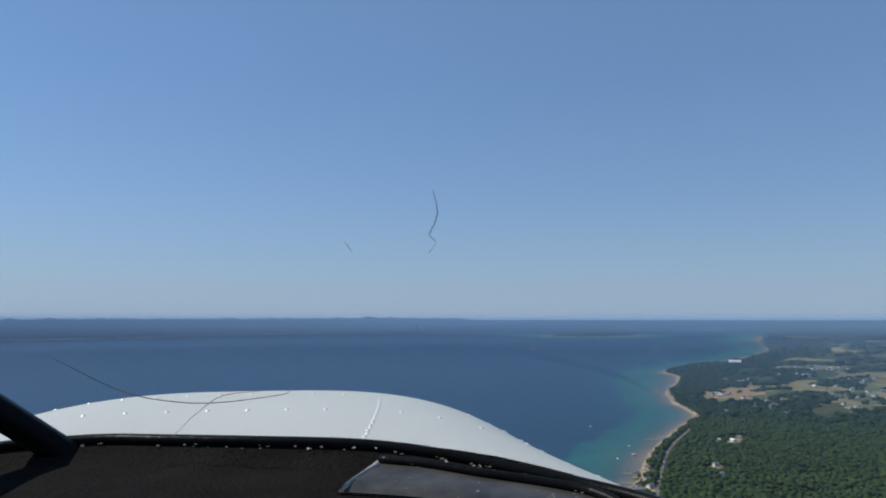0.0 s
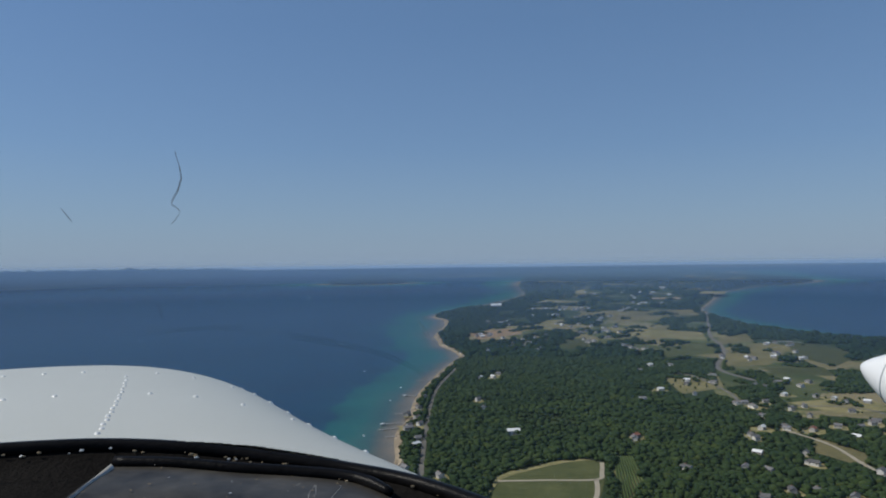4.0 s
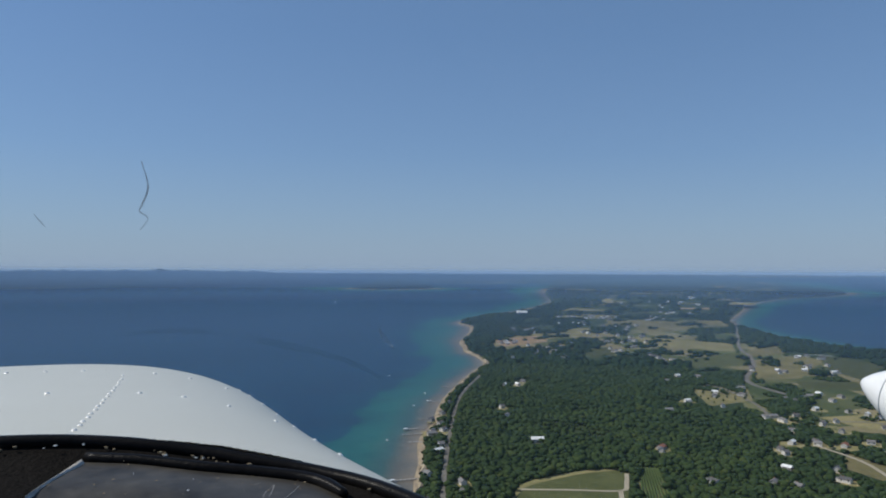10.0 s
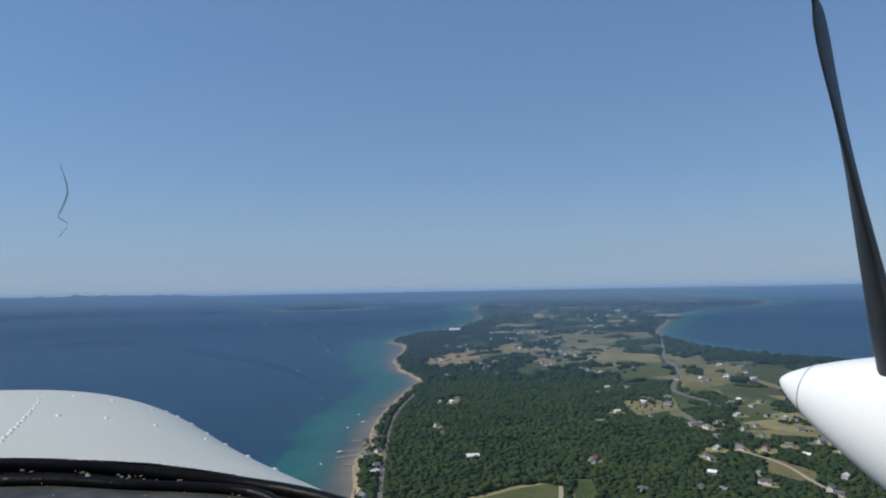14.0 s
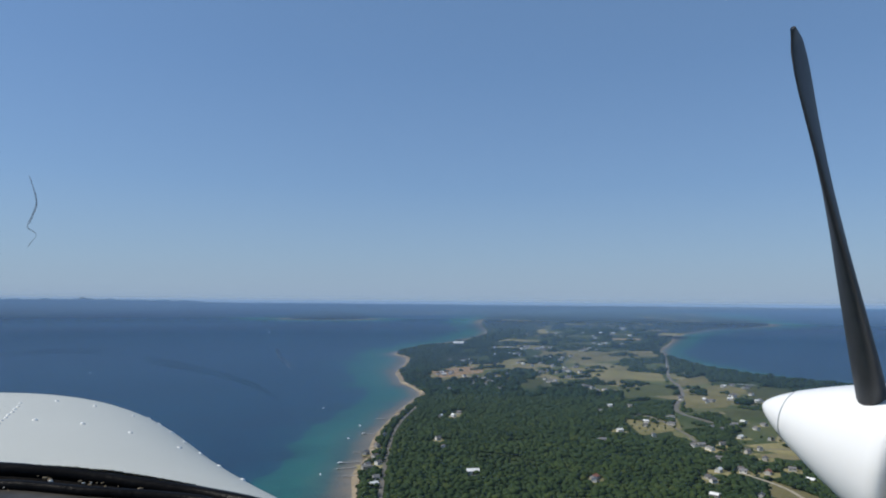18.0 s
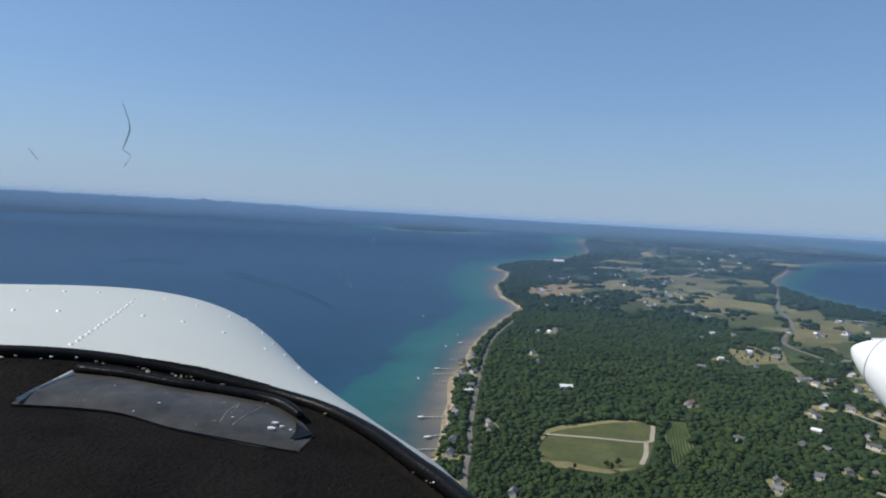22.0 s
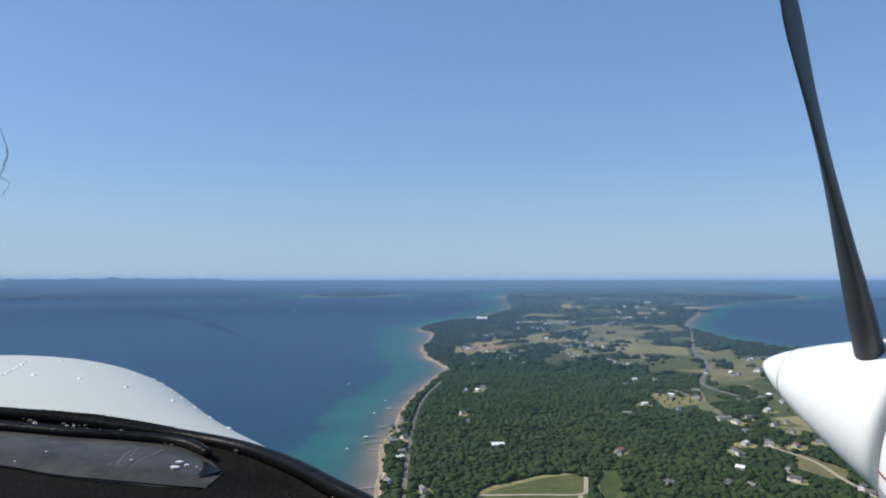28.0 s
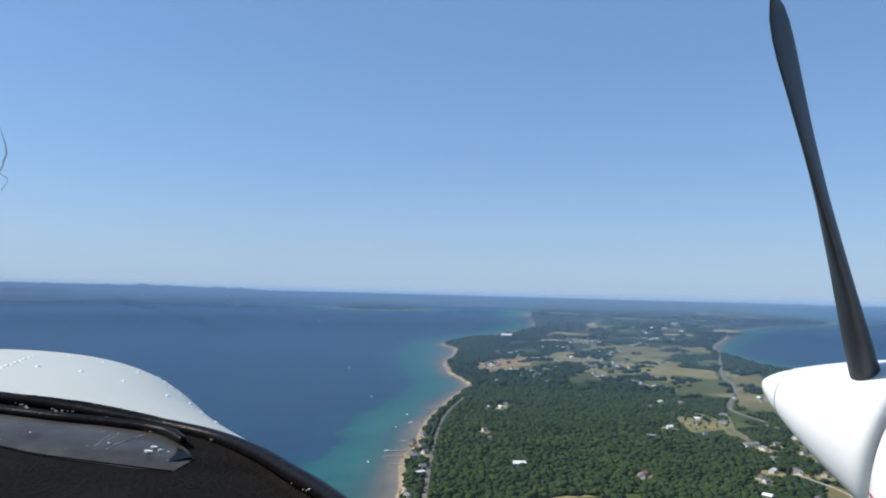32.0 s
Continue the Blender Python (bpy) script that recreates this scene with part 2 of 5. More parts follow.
def parcels_material():
    """Farmland in small parcels: dry grass, stubble, pasture and crops."""
    m, n, l, p = nodes_of("farm_parcels")
    tc, mp, v = n.new("ShaderNodeTexCoord"), n.new("ShaderNodeMapping"), n.new("ShaderNodeTexVoronoi")
    mp.inputs["Rotation"].default_value, mp.inputs["Scale"].default_value = (0, 0, radians(35)), (0.030, 0.016, 0.0)
    l.new(tc.outputs["Object"], mp.inputs["Vector"])
    l.new(mp.outputs[0], v.inputs["Vector"])
    v.inputs["Scale"].default_value = 1.0
    sep = n.new("ShaderNodeSeparateColor")
    l.new(v.outputs["Color"], sep.inputs[0])
    col = ramp(n, l, sep.outputs[0], ((0.0, (0.055, 0.078, 0.028)), (0.3, (0.10, 0.112, 0.046)), (0.5, (0.18, 0.16, 0.08)), (0.75, (0.26, 0.215, 0.115)), (1.0, (0.12, 0.14, 0.055))))
    a = noise_tex(n, l, 0.25, 5)
    col = mixed(n, l, "MULTIPLY", 0.6, col, ramp(n, l, a.outputs[0], ((0.3, (0.6, 0.6, 0.6)), (0.7, (1.15, 1.15, 1.15)))))
    l.new(col, p.inputs["Base Color"])
    p.inputs["Roughness"].default_value, p.inputs["Specular IOR Level"].default_value = 0.95, 0.1
    return m


M_PARCELS = parcels_material()


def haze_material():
    """Blue-tinted sheet that imitates haze: mostly clear, the rest scatters the daylight."""
    m, n, l, p = nodes_of("haze_tint")
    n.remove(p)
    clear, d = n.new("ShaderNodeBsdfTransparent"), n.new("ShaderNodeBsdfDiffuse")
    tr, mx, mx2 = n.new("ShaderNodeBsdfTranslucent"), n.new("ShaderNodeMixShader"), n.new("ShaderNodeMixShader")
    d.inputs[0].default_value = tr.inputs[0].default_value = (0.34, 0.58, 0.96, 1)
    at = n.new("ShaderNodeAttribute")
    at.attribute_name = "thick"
    up = n.new("ShaderNodeCombineXYZ")                 # fixed upward normal keeps the haze tint evenly bright however the sheet leans
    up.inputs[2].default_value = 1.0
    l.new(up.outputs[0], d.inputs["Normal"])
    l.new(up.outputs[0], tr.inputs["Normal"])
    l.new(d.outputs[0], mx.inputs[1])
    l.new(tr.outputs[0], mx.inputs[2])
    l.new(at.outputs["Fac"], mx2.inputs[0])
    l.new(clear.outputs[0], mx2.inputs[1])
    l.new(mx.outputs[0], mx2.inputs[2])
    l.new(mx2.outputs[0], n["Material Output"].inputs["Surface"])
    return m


M_HAZE = haze_material()


def glass_material():
    """Old acrylic: clear, with a trace of gloss, and a film of dust that scatters a little of the sunlight."""
    m, n, l, p = nodes_of("acrylic_windscreen")
    n.remove(p)
    clear, g, mx = n.new("ShaderNodeBsdfTransparent"), n.new("ShaderNodeBsdfGlossy"), n.new("ShaderNodeMixShader")
    film, back, both, mx2 = n.new("ShaderNodeBsdfDiffuse"), n.new("ShaderNodeBsdfTranslucent"), n.new("ShaderNodeMixShader"), n.new("ShaderNodeMixShader")
    clear.inputs[0].default_value = (0.998, 0.998, 0.998, 1)
    film.inputs[0].default_value = back.inputs[0].default_value = (0.75, 0.82, 0.90, 1)
    g.inputs["Roughness"].default_value = 0.05
    mx.inputs[0].default_value, both.inputs[0].default_value, mx2.inputs[0].default_value = 0.002, 0.7, 0.0055
    l.new(clear.outputs[0], mx.inputs[1])
    l.new(g.outputs[0], mx.inputs[2])
    l.new(film.outputs[0], both.inputs[1])
    l.new(back.outputs[0], both.inputs[2])
    l.new(mx.outputs[0], mx2.inputs[1])
    l.new(both.outputs[0], mx2.inputs[2])
    l.new(mx2.outputs[0], n["Material Output"].inputs["Surface"])
    return m


M_GLASS = glass_material()


def crack_material():
    """A fine crack in clear plastic: half of the light still passes."""
    m, n, l, p = nodes_of("cracked_acrylic")
    p.inputs["Base Color"].default_value, p.inputs["Roughness"].default_value = (0.09, 0.10, 0.12, 1), 0.5
    a = noise_tex(n, l, 30.0, 3)
    l.new(ramp(n, l, a.outputs[0], ((0.3, (0.12, 0.12, 0.12)), (0.7, (0.5, 0.5, 0.5)))), p.inputs["Alpha"])
    return m


M_CRACK = crack_material()


def smear_material(name, colour, alpha):
    """A faint mark on clear plastic."""
    m, n, l, p = nodes_of(name)
    p.inputs["Base Color"].default_value, p.inputs["Roughness"].default_value = (*colour, 1), 0.7
    a = noise_tex(n, l, 18.0, 4)
    l.new(ramp(n, l, a.outputs[0], ((0.35, (0.0,) * 3), (0.7, (alpha,) * 3))), p.inputs["Alpha"])
    return m


M_ARC = smear_material("dark_arc_mark", (0.01, 0.02, 0.04), 0.08)
M_SMUDGE = smear_material("pale_smudge", (0.5, 0.52, 0.55), 0.10)


# ---------------- mesh helpers ----------------
def mesh_of(name, verts, faces, material, smooth=False):
    me = bpy.data.meshes.new(name)
    me.from_pydata([tuple(v) for v in verts], [], [tuple(f) for f in faces])
    me.materials.append(material)
    if smooth:
        me.polygons.foreach_set("use_smooth", np.ones(len(me.polygons), dtype=bool))
    me.update()
    return me


def quick_mesh(name, verts, faces, material, smooth=False):
    """verts (n, 3) and faces (m, k) as arrays, all faces alike."""
    me = bpy.data.meshes.new(name)
    k, m = faces.shape[1], len(faces)
    me.vertices.add(len(verts))
    me.vertices.foreach_set("co", np.asarray(verts, dtype=np.float32).ravel())
    me.loops.add(m * k)
    me.loops.foreach_set("vertex_index", faces.astype(np.int32).ravel())
    me.polygons.add(m)
    me.polygons.foreach_set("loop_start", np.arange(0, m * k, k, dtype=np.int32))
    if smooth:
        me.polygons.foreach_set("use_smooth", np.ones(m, dtype=bool))
    me.materials.append(material)
    me.update(calc_edges=True)
    me.validate()
    return me


def part(name, me, parent=None, label="", m=None):
    ob = new(name, me)
    if parent is not None:
        ob.parent = parent
    if m is not None:
        ob.matrix_local = m
    return tagged(ob, label=label)


def bm_mesh(name, bm, material, smooth=False):
    me = bpy.data.meshes.new(name)
    bmesh.ops.recalc_face_normals(bm, faces=bm.faces)
    bm.to_mesh(me)
    bm.free()
    me.materials.append(material)
    if smooth:
        me.polygons.foreach_set("use_smooth", np.ones(len(me.polygons), dtype=bool))
    return me


def box(bm, x0, x1, y0, y1, z0, z1, bev=0.0):
    r = bmesh.ops.create_cube(bm, size=1.0, matrix=Matrix.LocRotScale(((x0 + x1) / 2, (y0 + y1) / 2, (z0 + z1) / 2), None, (x1 - x0, y1 - y0, z1 - z0)))
    if bev:
        es = list({e for v in r["verts"] for e in v.link_edges})
        bmesh.ops.bevel(bm, geom=es, offset=bev, segments=2, profile=0.5, affect="EDGES")


def tube(points, radius, sides=8, taper=None):
    """A round bar along points, closed at both ends: verts and faces."""
    pts = [Vector(p) for p in points]
    verts, faces = [], []
    up = Vector((0, 0, 1))
    for i, p in enumerate(pts):
        d = (pts[min(i + 1, len(pts) - 1)] - pts[max(i - 1, 0)]).normalized()
        a = d.cross(up)
        a = a.normalized() if a.length > 1e-4 else Vector((1, 0, 0))
        b = d.cross(a)
        r = radius * (taper(i / (len(pts) - 1)) if taper else 1.0)
        for k in range(sides):
            w = 2 * math.pi * k / sides
            verts.append(p + r * (math.cos(w) * a + math.sin(w) * b))
    for i in range(len(pts) - 1):
        for k in range(sides):
            k2 = (k + 1) % sides
            faces.append((i * sides + k, i * sides + k2, (i + 1) * sides + k2, (i + 1) * sides + k))
    faces.append(tuple(range(sides - 1, -1, -1)))
    faces.append(tuple(range((len(pts) - 1) * sides, len(pts) * sides)))
    return verts, faces


def curve_points(pts, per=8, closed=False):
    """Catmull-Rom through pts (any dimension)."""
    p = np.array(pts, dtype=float)
    p = np.vstack([p[-1:], p, p[:2]]) if closed else np.vstack([2 * p[0] - p[1], p, 2 * p[-1] - p[-2]])
    out = []
    for i in range(1, len(p) - 2):
        for u in np.arange(per) / per:
            a, b, c, d = p[i - 1:i + 3]
            out.append(0.5 * (2 * b + (c - a) * u + (2 * a - 5 * b + 4 * c - d) * u * u + (3 * b - a - 3 * c + d) * u ** 3))
    if not closed:
        out.append(p[-2])
    return np.array(out)


# ---------------- the plan of the country (in heights of the eye; y ahead, x to the right) ----------------
def settle(P, lift=0.0):
    """Plan points to the world; past 25 heights they are drawn in and raised along the lines of sight, to fit the eye's
    view.
    """
    P = np.atleast_2d(np.asarray(P, dtype=float))
    d = np.hypot(P[:, 0], P[:, 1])
    r = np.where(d > 25, 25 + 18 * (1 - np.exp(-np.maximum(d - 25, 0) / 18)), d)
    k = r / np.maximum(d, 1e-9)
    return np.stack([P[:, 0] * k * S, P[:, 1] * k * S, S * (1 - k) + lift], 1)


WEST = [(-6, -14), (-2.5, -6), (-1.0, -2.2), (-0.2, 0.0), (0.33, 1.2), (0.66, 1.97), (0.9, 2.52), (1.11, 3.0), (1.26, 3.26), (1.42, 3.6), (1.62, 4.0), (1.8, 4.41), (2.06, 4.79), (2.26, 5.15), (2.51, 5.56),
        (2.88, 6.1), (3.28, 6.63), (3.66, 7.11), (3.9, 7.42), (4.1, 7.94), (4.22, 8.48), (4.46, 9.01), (4.72, 9.63), (5.21, 10.38), (5.75, 11.27), (6.2, 12.2), (6.4, 13.03), (7.02, 13.75), (7.81, 14.65), (8.66, 15.4), (9.51, 16.0),
        (10.55, 16.99), (11.97, 18.44), (14.11, 21.18), (17.4, 26.4), (21.8, 33.0), (27.6, 40.0), (33, 44)]
EAST = [(36.7, 48.7), (44, 57), (60, 66), (66, 60), (52, 44), (41.9, 33.5), (34.7, 25.0), (32.1, 22.9), (26.9, 20.6), (25.1, 20.5), (21.1, 18.3), (18.4, 16.7), (15.5, 14.2), (12.0, 11.4), (10.9, 10.1), (9.75, 8.4), (9.2, 6.8),
        (9.1, 5.24), (8.55, 4.12), (8.0, 3.31), (7.6, 2.5), (7.4, 1.0), (7.6, -3), (8, -14)]
ISLE = [(13.0, 39.9), (13.5, 37.6), (15.0, 37.0), (17.7, 38.8), (17.4, 41.0), (15.6, 42.0), (13.8, 41.4)]
ISLE2 = [(31.0, 68.0), (29.6, 57.9), (34.1, 59.6), (40, 68), (38, 76)]
FARLEFT = [(-120, 10), (-45, 22), (-18, 36), (-4.5, 45.7), (-1.8, 51.5), (1.7, 67.0), (7.7, 83.0), (16.7, 101), (33, 150), (30, 300), (-200, 300), (-260, 60)]
FARRIGHT = [(36, 55), (48, 66), (70, 84), (120, 110), (230, 150), (260, 330), (60, 330), (44, 110), (38, 66)]
MAIN = np.vstack([curve_points(WEST, 5), curve_points(EAST, 5)])
SHORES = [MAIN, curve_points(ISLE, 4, True), curve_points(ISLE2, 4, True), curve_points(FARLEFT, 3, True), curve_points(FARRIGHT, 3, True)]


def inside(P, poly):
    x, y = P[:, 0], P[:, 1]
    res = np.zeros(len(P), dtype=bool)
    a = poly
    b = np.roll(poly, -1, 0)
    for (x0, y0), (x1, y1) in zip(a, b):
        if y0 != y1:
            hit = ((y0 > y) != (y1 > y)) & (x < (x1 - x0) * (y - y0) / (y1 - y0) + x0)
            res ^= hit
    return res


def to_line(P, line, closed=False):
    """Distance of plan points to a broken line."""
    best = np.full(len(P), 1e9)
    n = len(line) if closed else len(line) - 1
    for i in range(n):
        a, b = line[i], line[(i + 1) % len(line)]
        d = b - a
        u = np.clip(((P - a) @ d) / max(d @ d, 1e-12), 0, 1)
        q = P - a - u[:, None] * d
        best = np.minimum(best, np.einsum("ij,ij->i", q, q))
    return np.sqrt(best)


def on_land(P):
    r = np.zeros(len(P), dtype=bool)
    for s in SHORES:
        r |= inside(P, s)
    return r


def shore_gap(P):
    """Distance to the nearest shore, positive on land."""
    d = np.full(len(P), 1e9)
    for s in SHORES:
        d = np.minimum(d, to_line(P, s, True))
    return np.where(on_land(P), d, -d)


def hill(P):
    """Height of the land in metres: low near the eye, wooded rises on the headland and far off."""
    h = np.zeros(len(P))
    for cx, cy, rad, top in ((7.6, 13.2, 0.9, 7), (16, 17.5, 2.4, 14), (22, 21, 3.0, 20), (15.5, 39.3, 1.3, 42), (25, 27, 4, 22), (9.9, 5.4, 0.8, 6), (20, 30, 5, 16), (30, 34, 6, 24), (34, 62, 4, 12), (-45, 42, 16, 15), (-22, 60, 14, 13), (-80, 40, 20, 18), (60, 84, 14, 16), (-90, 60, 30, 14), (-30, 95, 25, 15), (12, 125, 25, 14), (45, 140, 30, 9)):
        h += top * np.exp(-((P[:, 0] - cx) ** 2 + (P[:, 1] - cy) ** 2) / (2 * rad * rad))
    return h


# ---------------- ground and water ----------------
def polar(a0, a1, da, d0, d1, ratio):
    an = np.radians(np.arange(a0, a1 + da / 2, da))
    ds = np.exp(np.arange(math.log(d0), math.log(d1) + ratio / 2, ratio))
    A, D = np.meshgrid(an, ds)
    P = np.stack([np.sin(A).ravel() * D.ravel(), np.cos(A).ravel() * D.ravel()], 1)
    r, c = A.shape
    i = (np.arange(r - 1)[:, None] * c + np.arange(c - 1)[None, :]).ravel()
    return P, np.stack([i, i + 1, i + c + 1, i + c], 1)


def add_float(me, name, values):
    me.attributes.new(name, "FLOAT", "POINT").data.foreach_set("value", np.asarray(values, dtype=np.float32))


def build_land(a0, a1, da, d0, d1, ratio):
    P, F = polar(a0, a1, da, d0, d1, ratio)
    gap = shore_gap(P)
    d = np.hypot(P[:, 0], P[:, 1])
    rise = np.clip(gap / (0.02 + 0.004 * d), -1, 1)
    room = S * np.where(d > 25, 25 + 18 * (1 - np.exp(-np.maximum(d - 25, 0) / 18)), d) / d
    z = rise * np.minimum(1.0 + 0.05 * np.maximum(d - 20, 0), 0.22 * room) + np.where(gap > 0, hill(P) * np.clip(gap / (0.3 + 0.02 * d), 0, 1), 0)
    keep = (gap[F] > -0.06 - 0.03 * d[F]).any(1)
    F = F[keep]
    used = np.unique(F)
    idx = np.zeros(len(P), dtype=np.int64)
    idx[used] = np.arange(len(used))
    V = settle(P[used])
    V[:, 2] += z[used]
    ob = new("ground", quick_mesh("ground", V, idx[F], M_LAND, True))
    tagged(ob, "dark green wooded peninsula ground running to the skyline", "ground", kind="structure")


def build_water():
    P, F = polar(-180, 180, 0.5, 0.15, 400, 0.03)
    Q, G = polar(-40, 70, 0.25, 1.2, 45, 0.012)
    for pts, faces, name, lift in ((P, F, "water", -0.35), (Q, G, "water_surface", 0.0)):
        gap = -shore_gap(pts)
        d = np.hypot(pts[:, 0], pts[:, 1])
        wide = 0.66 + 0.42 * np.exp(-((pts[:, 1] - 11.8) / 2.2) ** 2)
        wide = np.where(pts[:, 0] > 8.5 + 0.35 * np.maximum(pts[:, 1] - 9, 0), 0.5, wide)
        wide = wide * np.maximum(1, d / 15) ** 1.6
        wob = np.array([noise.noise(Vector((x * 1.7, y * 1.7, 0.3))) + 0.5 * noise.noise(Vector((x * 5, y * 5, 1.3))) for x, y in pts]) if name == "water_surface" else np.zeros(len(pts))
        depth = np.clip((gap * (1 + 0.34 * wob)) / wide * 0.66, 0, 1)
        V = settle(pts, lift)
        me = quick_mesh(name, V, faces, M_WATER, True)
        add_float(me, "depth", depth)
        ob = new(name, me)
        tagged(ob, "deep blue lake water, turquoise over the sandy shallows", "lake", kind="structure")


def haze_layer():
    """Summer haze imitated by one thin tinted sheet above the tree tops over land and lake, thinning out where the far
    haze sheet takes over.
    """
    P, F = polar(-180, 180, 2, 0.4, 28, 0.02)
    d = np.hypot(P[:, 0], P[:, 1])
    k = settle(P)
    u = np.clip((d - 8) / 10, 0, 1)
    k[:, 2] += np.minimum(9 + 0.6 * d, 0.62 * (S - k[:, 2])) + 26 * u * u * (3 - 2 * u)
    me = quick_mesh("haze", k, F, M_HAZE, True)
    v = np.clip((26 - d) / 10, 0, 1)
    # opacity of the tint grows with distance to imitate haze, then fades
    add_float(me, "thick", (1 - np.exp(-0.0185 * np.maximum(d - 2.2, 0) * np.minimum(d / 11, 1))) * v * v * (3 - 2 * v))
    tagged(new("backdrop_haze", me), "faint blue-tinted sheet imitating summer haze over the far water", "haze", kind="structure")


build_land(-62, 84, 0.2, 0.6, 320, 0.012)
build_land(-180, 180, 1, 0.03, 0.61, 0.04)             # under the aircraft and behind it
build_land(83.8, 298.2, 1, 0.6, 16, 0.03)
build_water()
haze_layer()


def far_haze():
    """Haze before the farthest shores imitated by a tinted sheet that climbs away from the eye and thins out above the
    skyline.
    """
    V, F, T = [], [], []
    # height from the eye and opacity of the haze tint
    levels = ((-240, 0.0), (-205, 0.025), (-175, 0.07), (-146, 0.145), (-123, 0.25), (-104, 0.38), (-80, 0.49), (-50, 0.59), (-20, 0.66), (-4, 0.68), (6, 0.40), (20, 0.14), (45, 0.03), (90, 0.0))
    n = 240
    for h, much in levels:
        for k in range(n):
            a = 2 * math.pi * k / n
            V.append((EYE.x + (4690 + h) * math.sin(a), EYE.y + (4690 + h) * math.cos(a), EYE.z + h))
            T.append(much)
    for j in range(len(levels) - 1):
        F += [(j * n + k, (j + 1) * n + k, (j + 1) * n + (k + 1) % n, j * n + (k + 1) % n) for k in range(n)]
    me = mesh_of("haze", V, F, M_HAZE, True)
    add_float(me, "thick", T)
    return tagged(new("backdrop_haze", me), "pale blue tinted sheet imitating haze before the farthest shores", "haze", kind="structure")


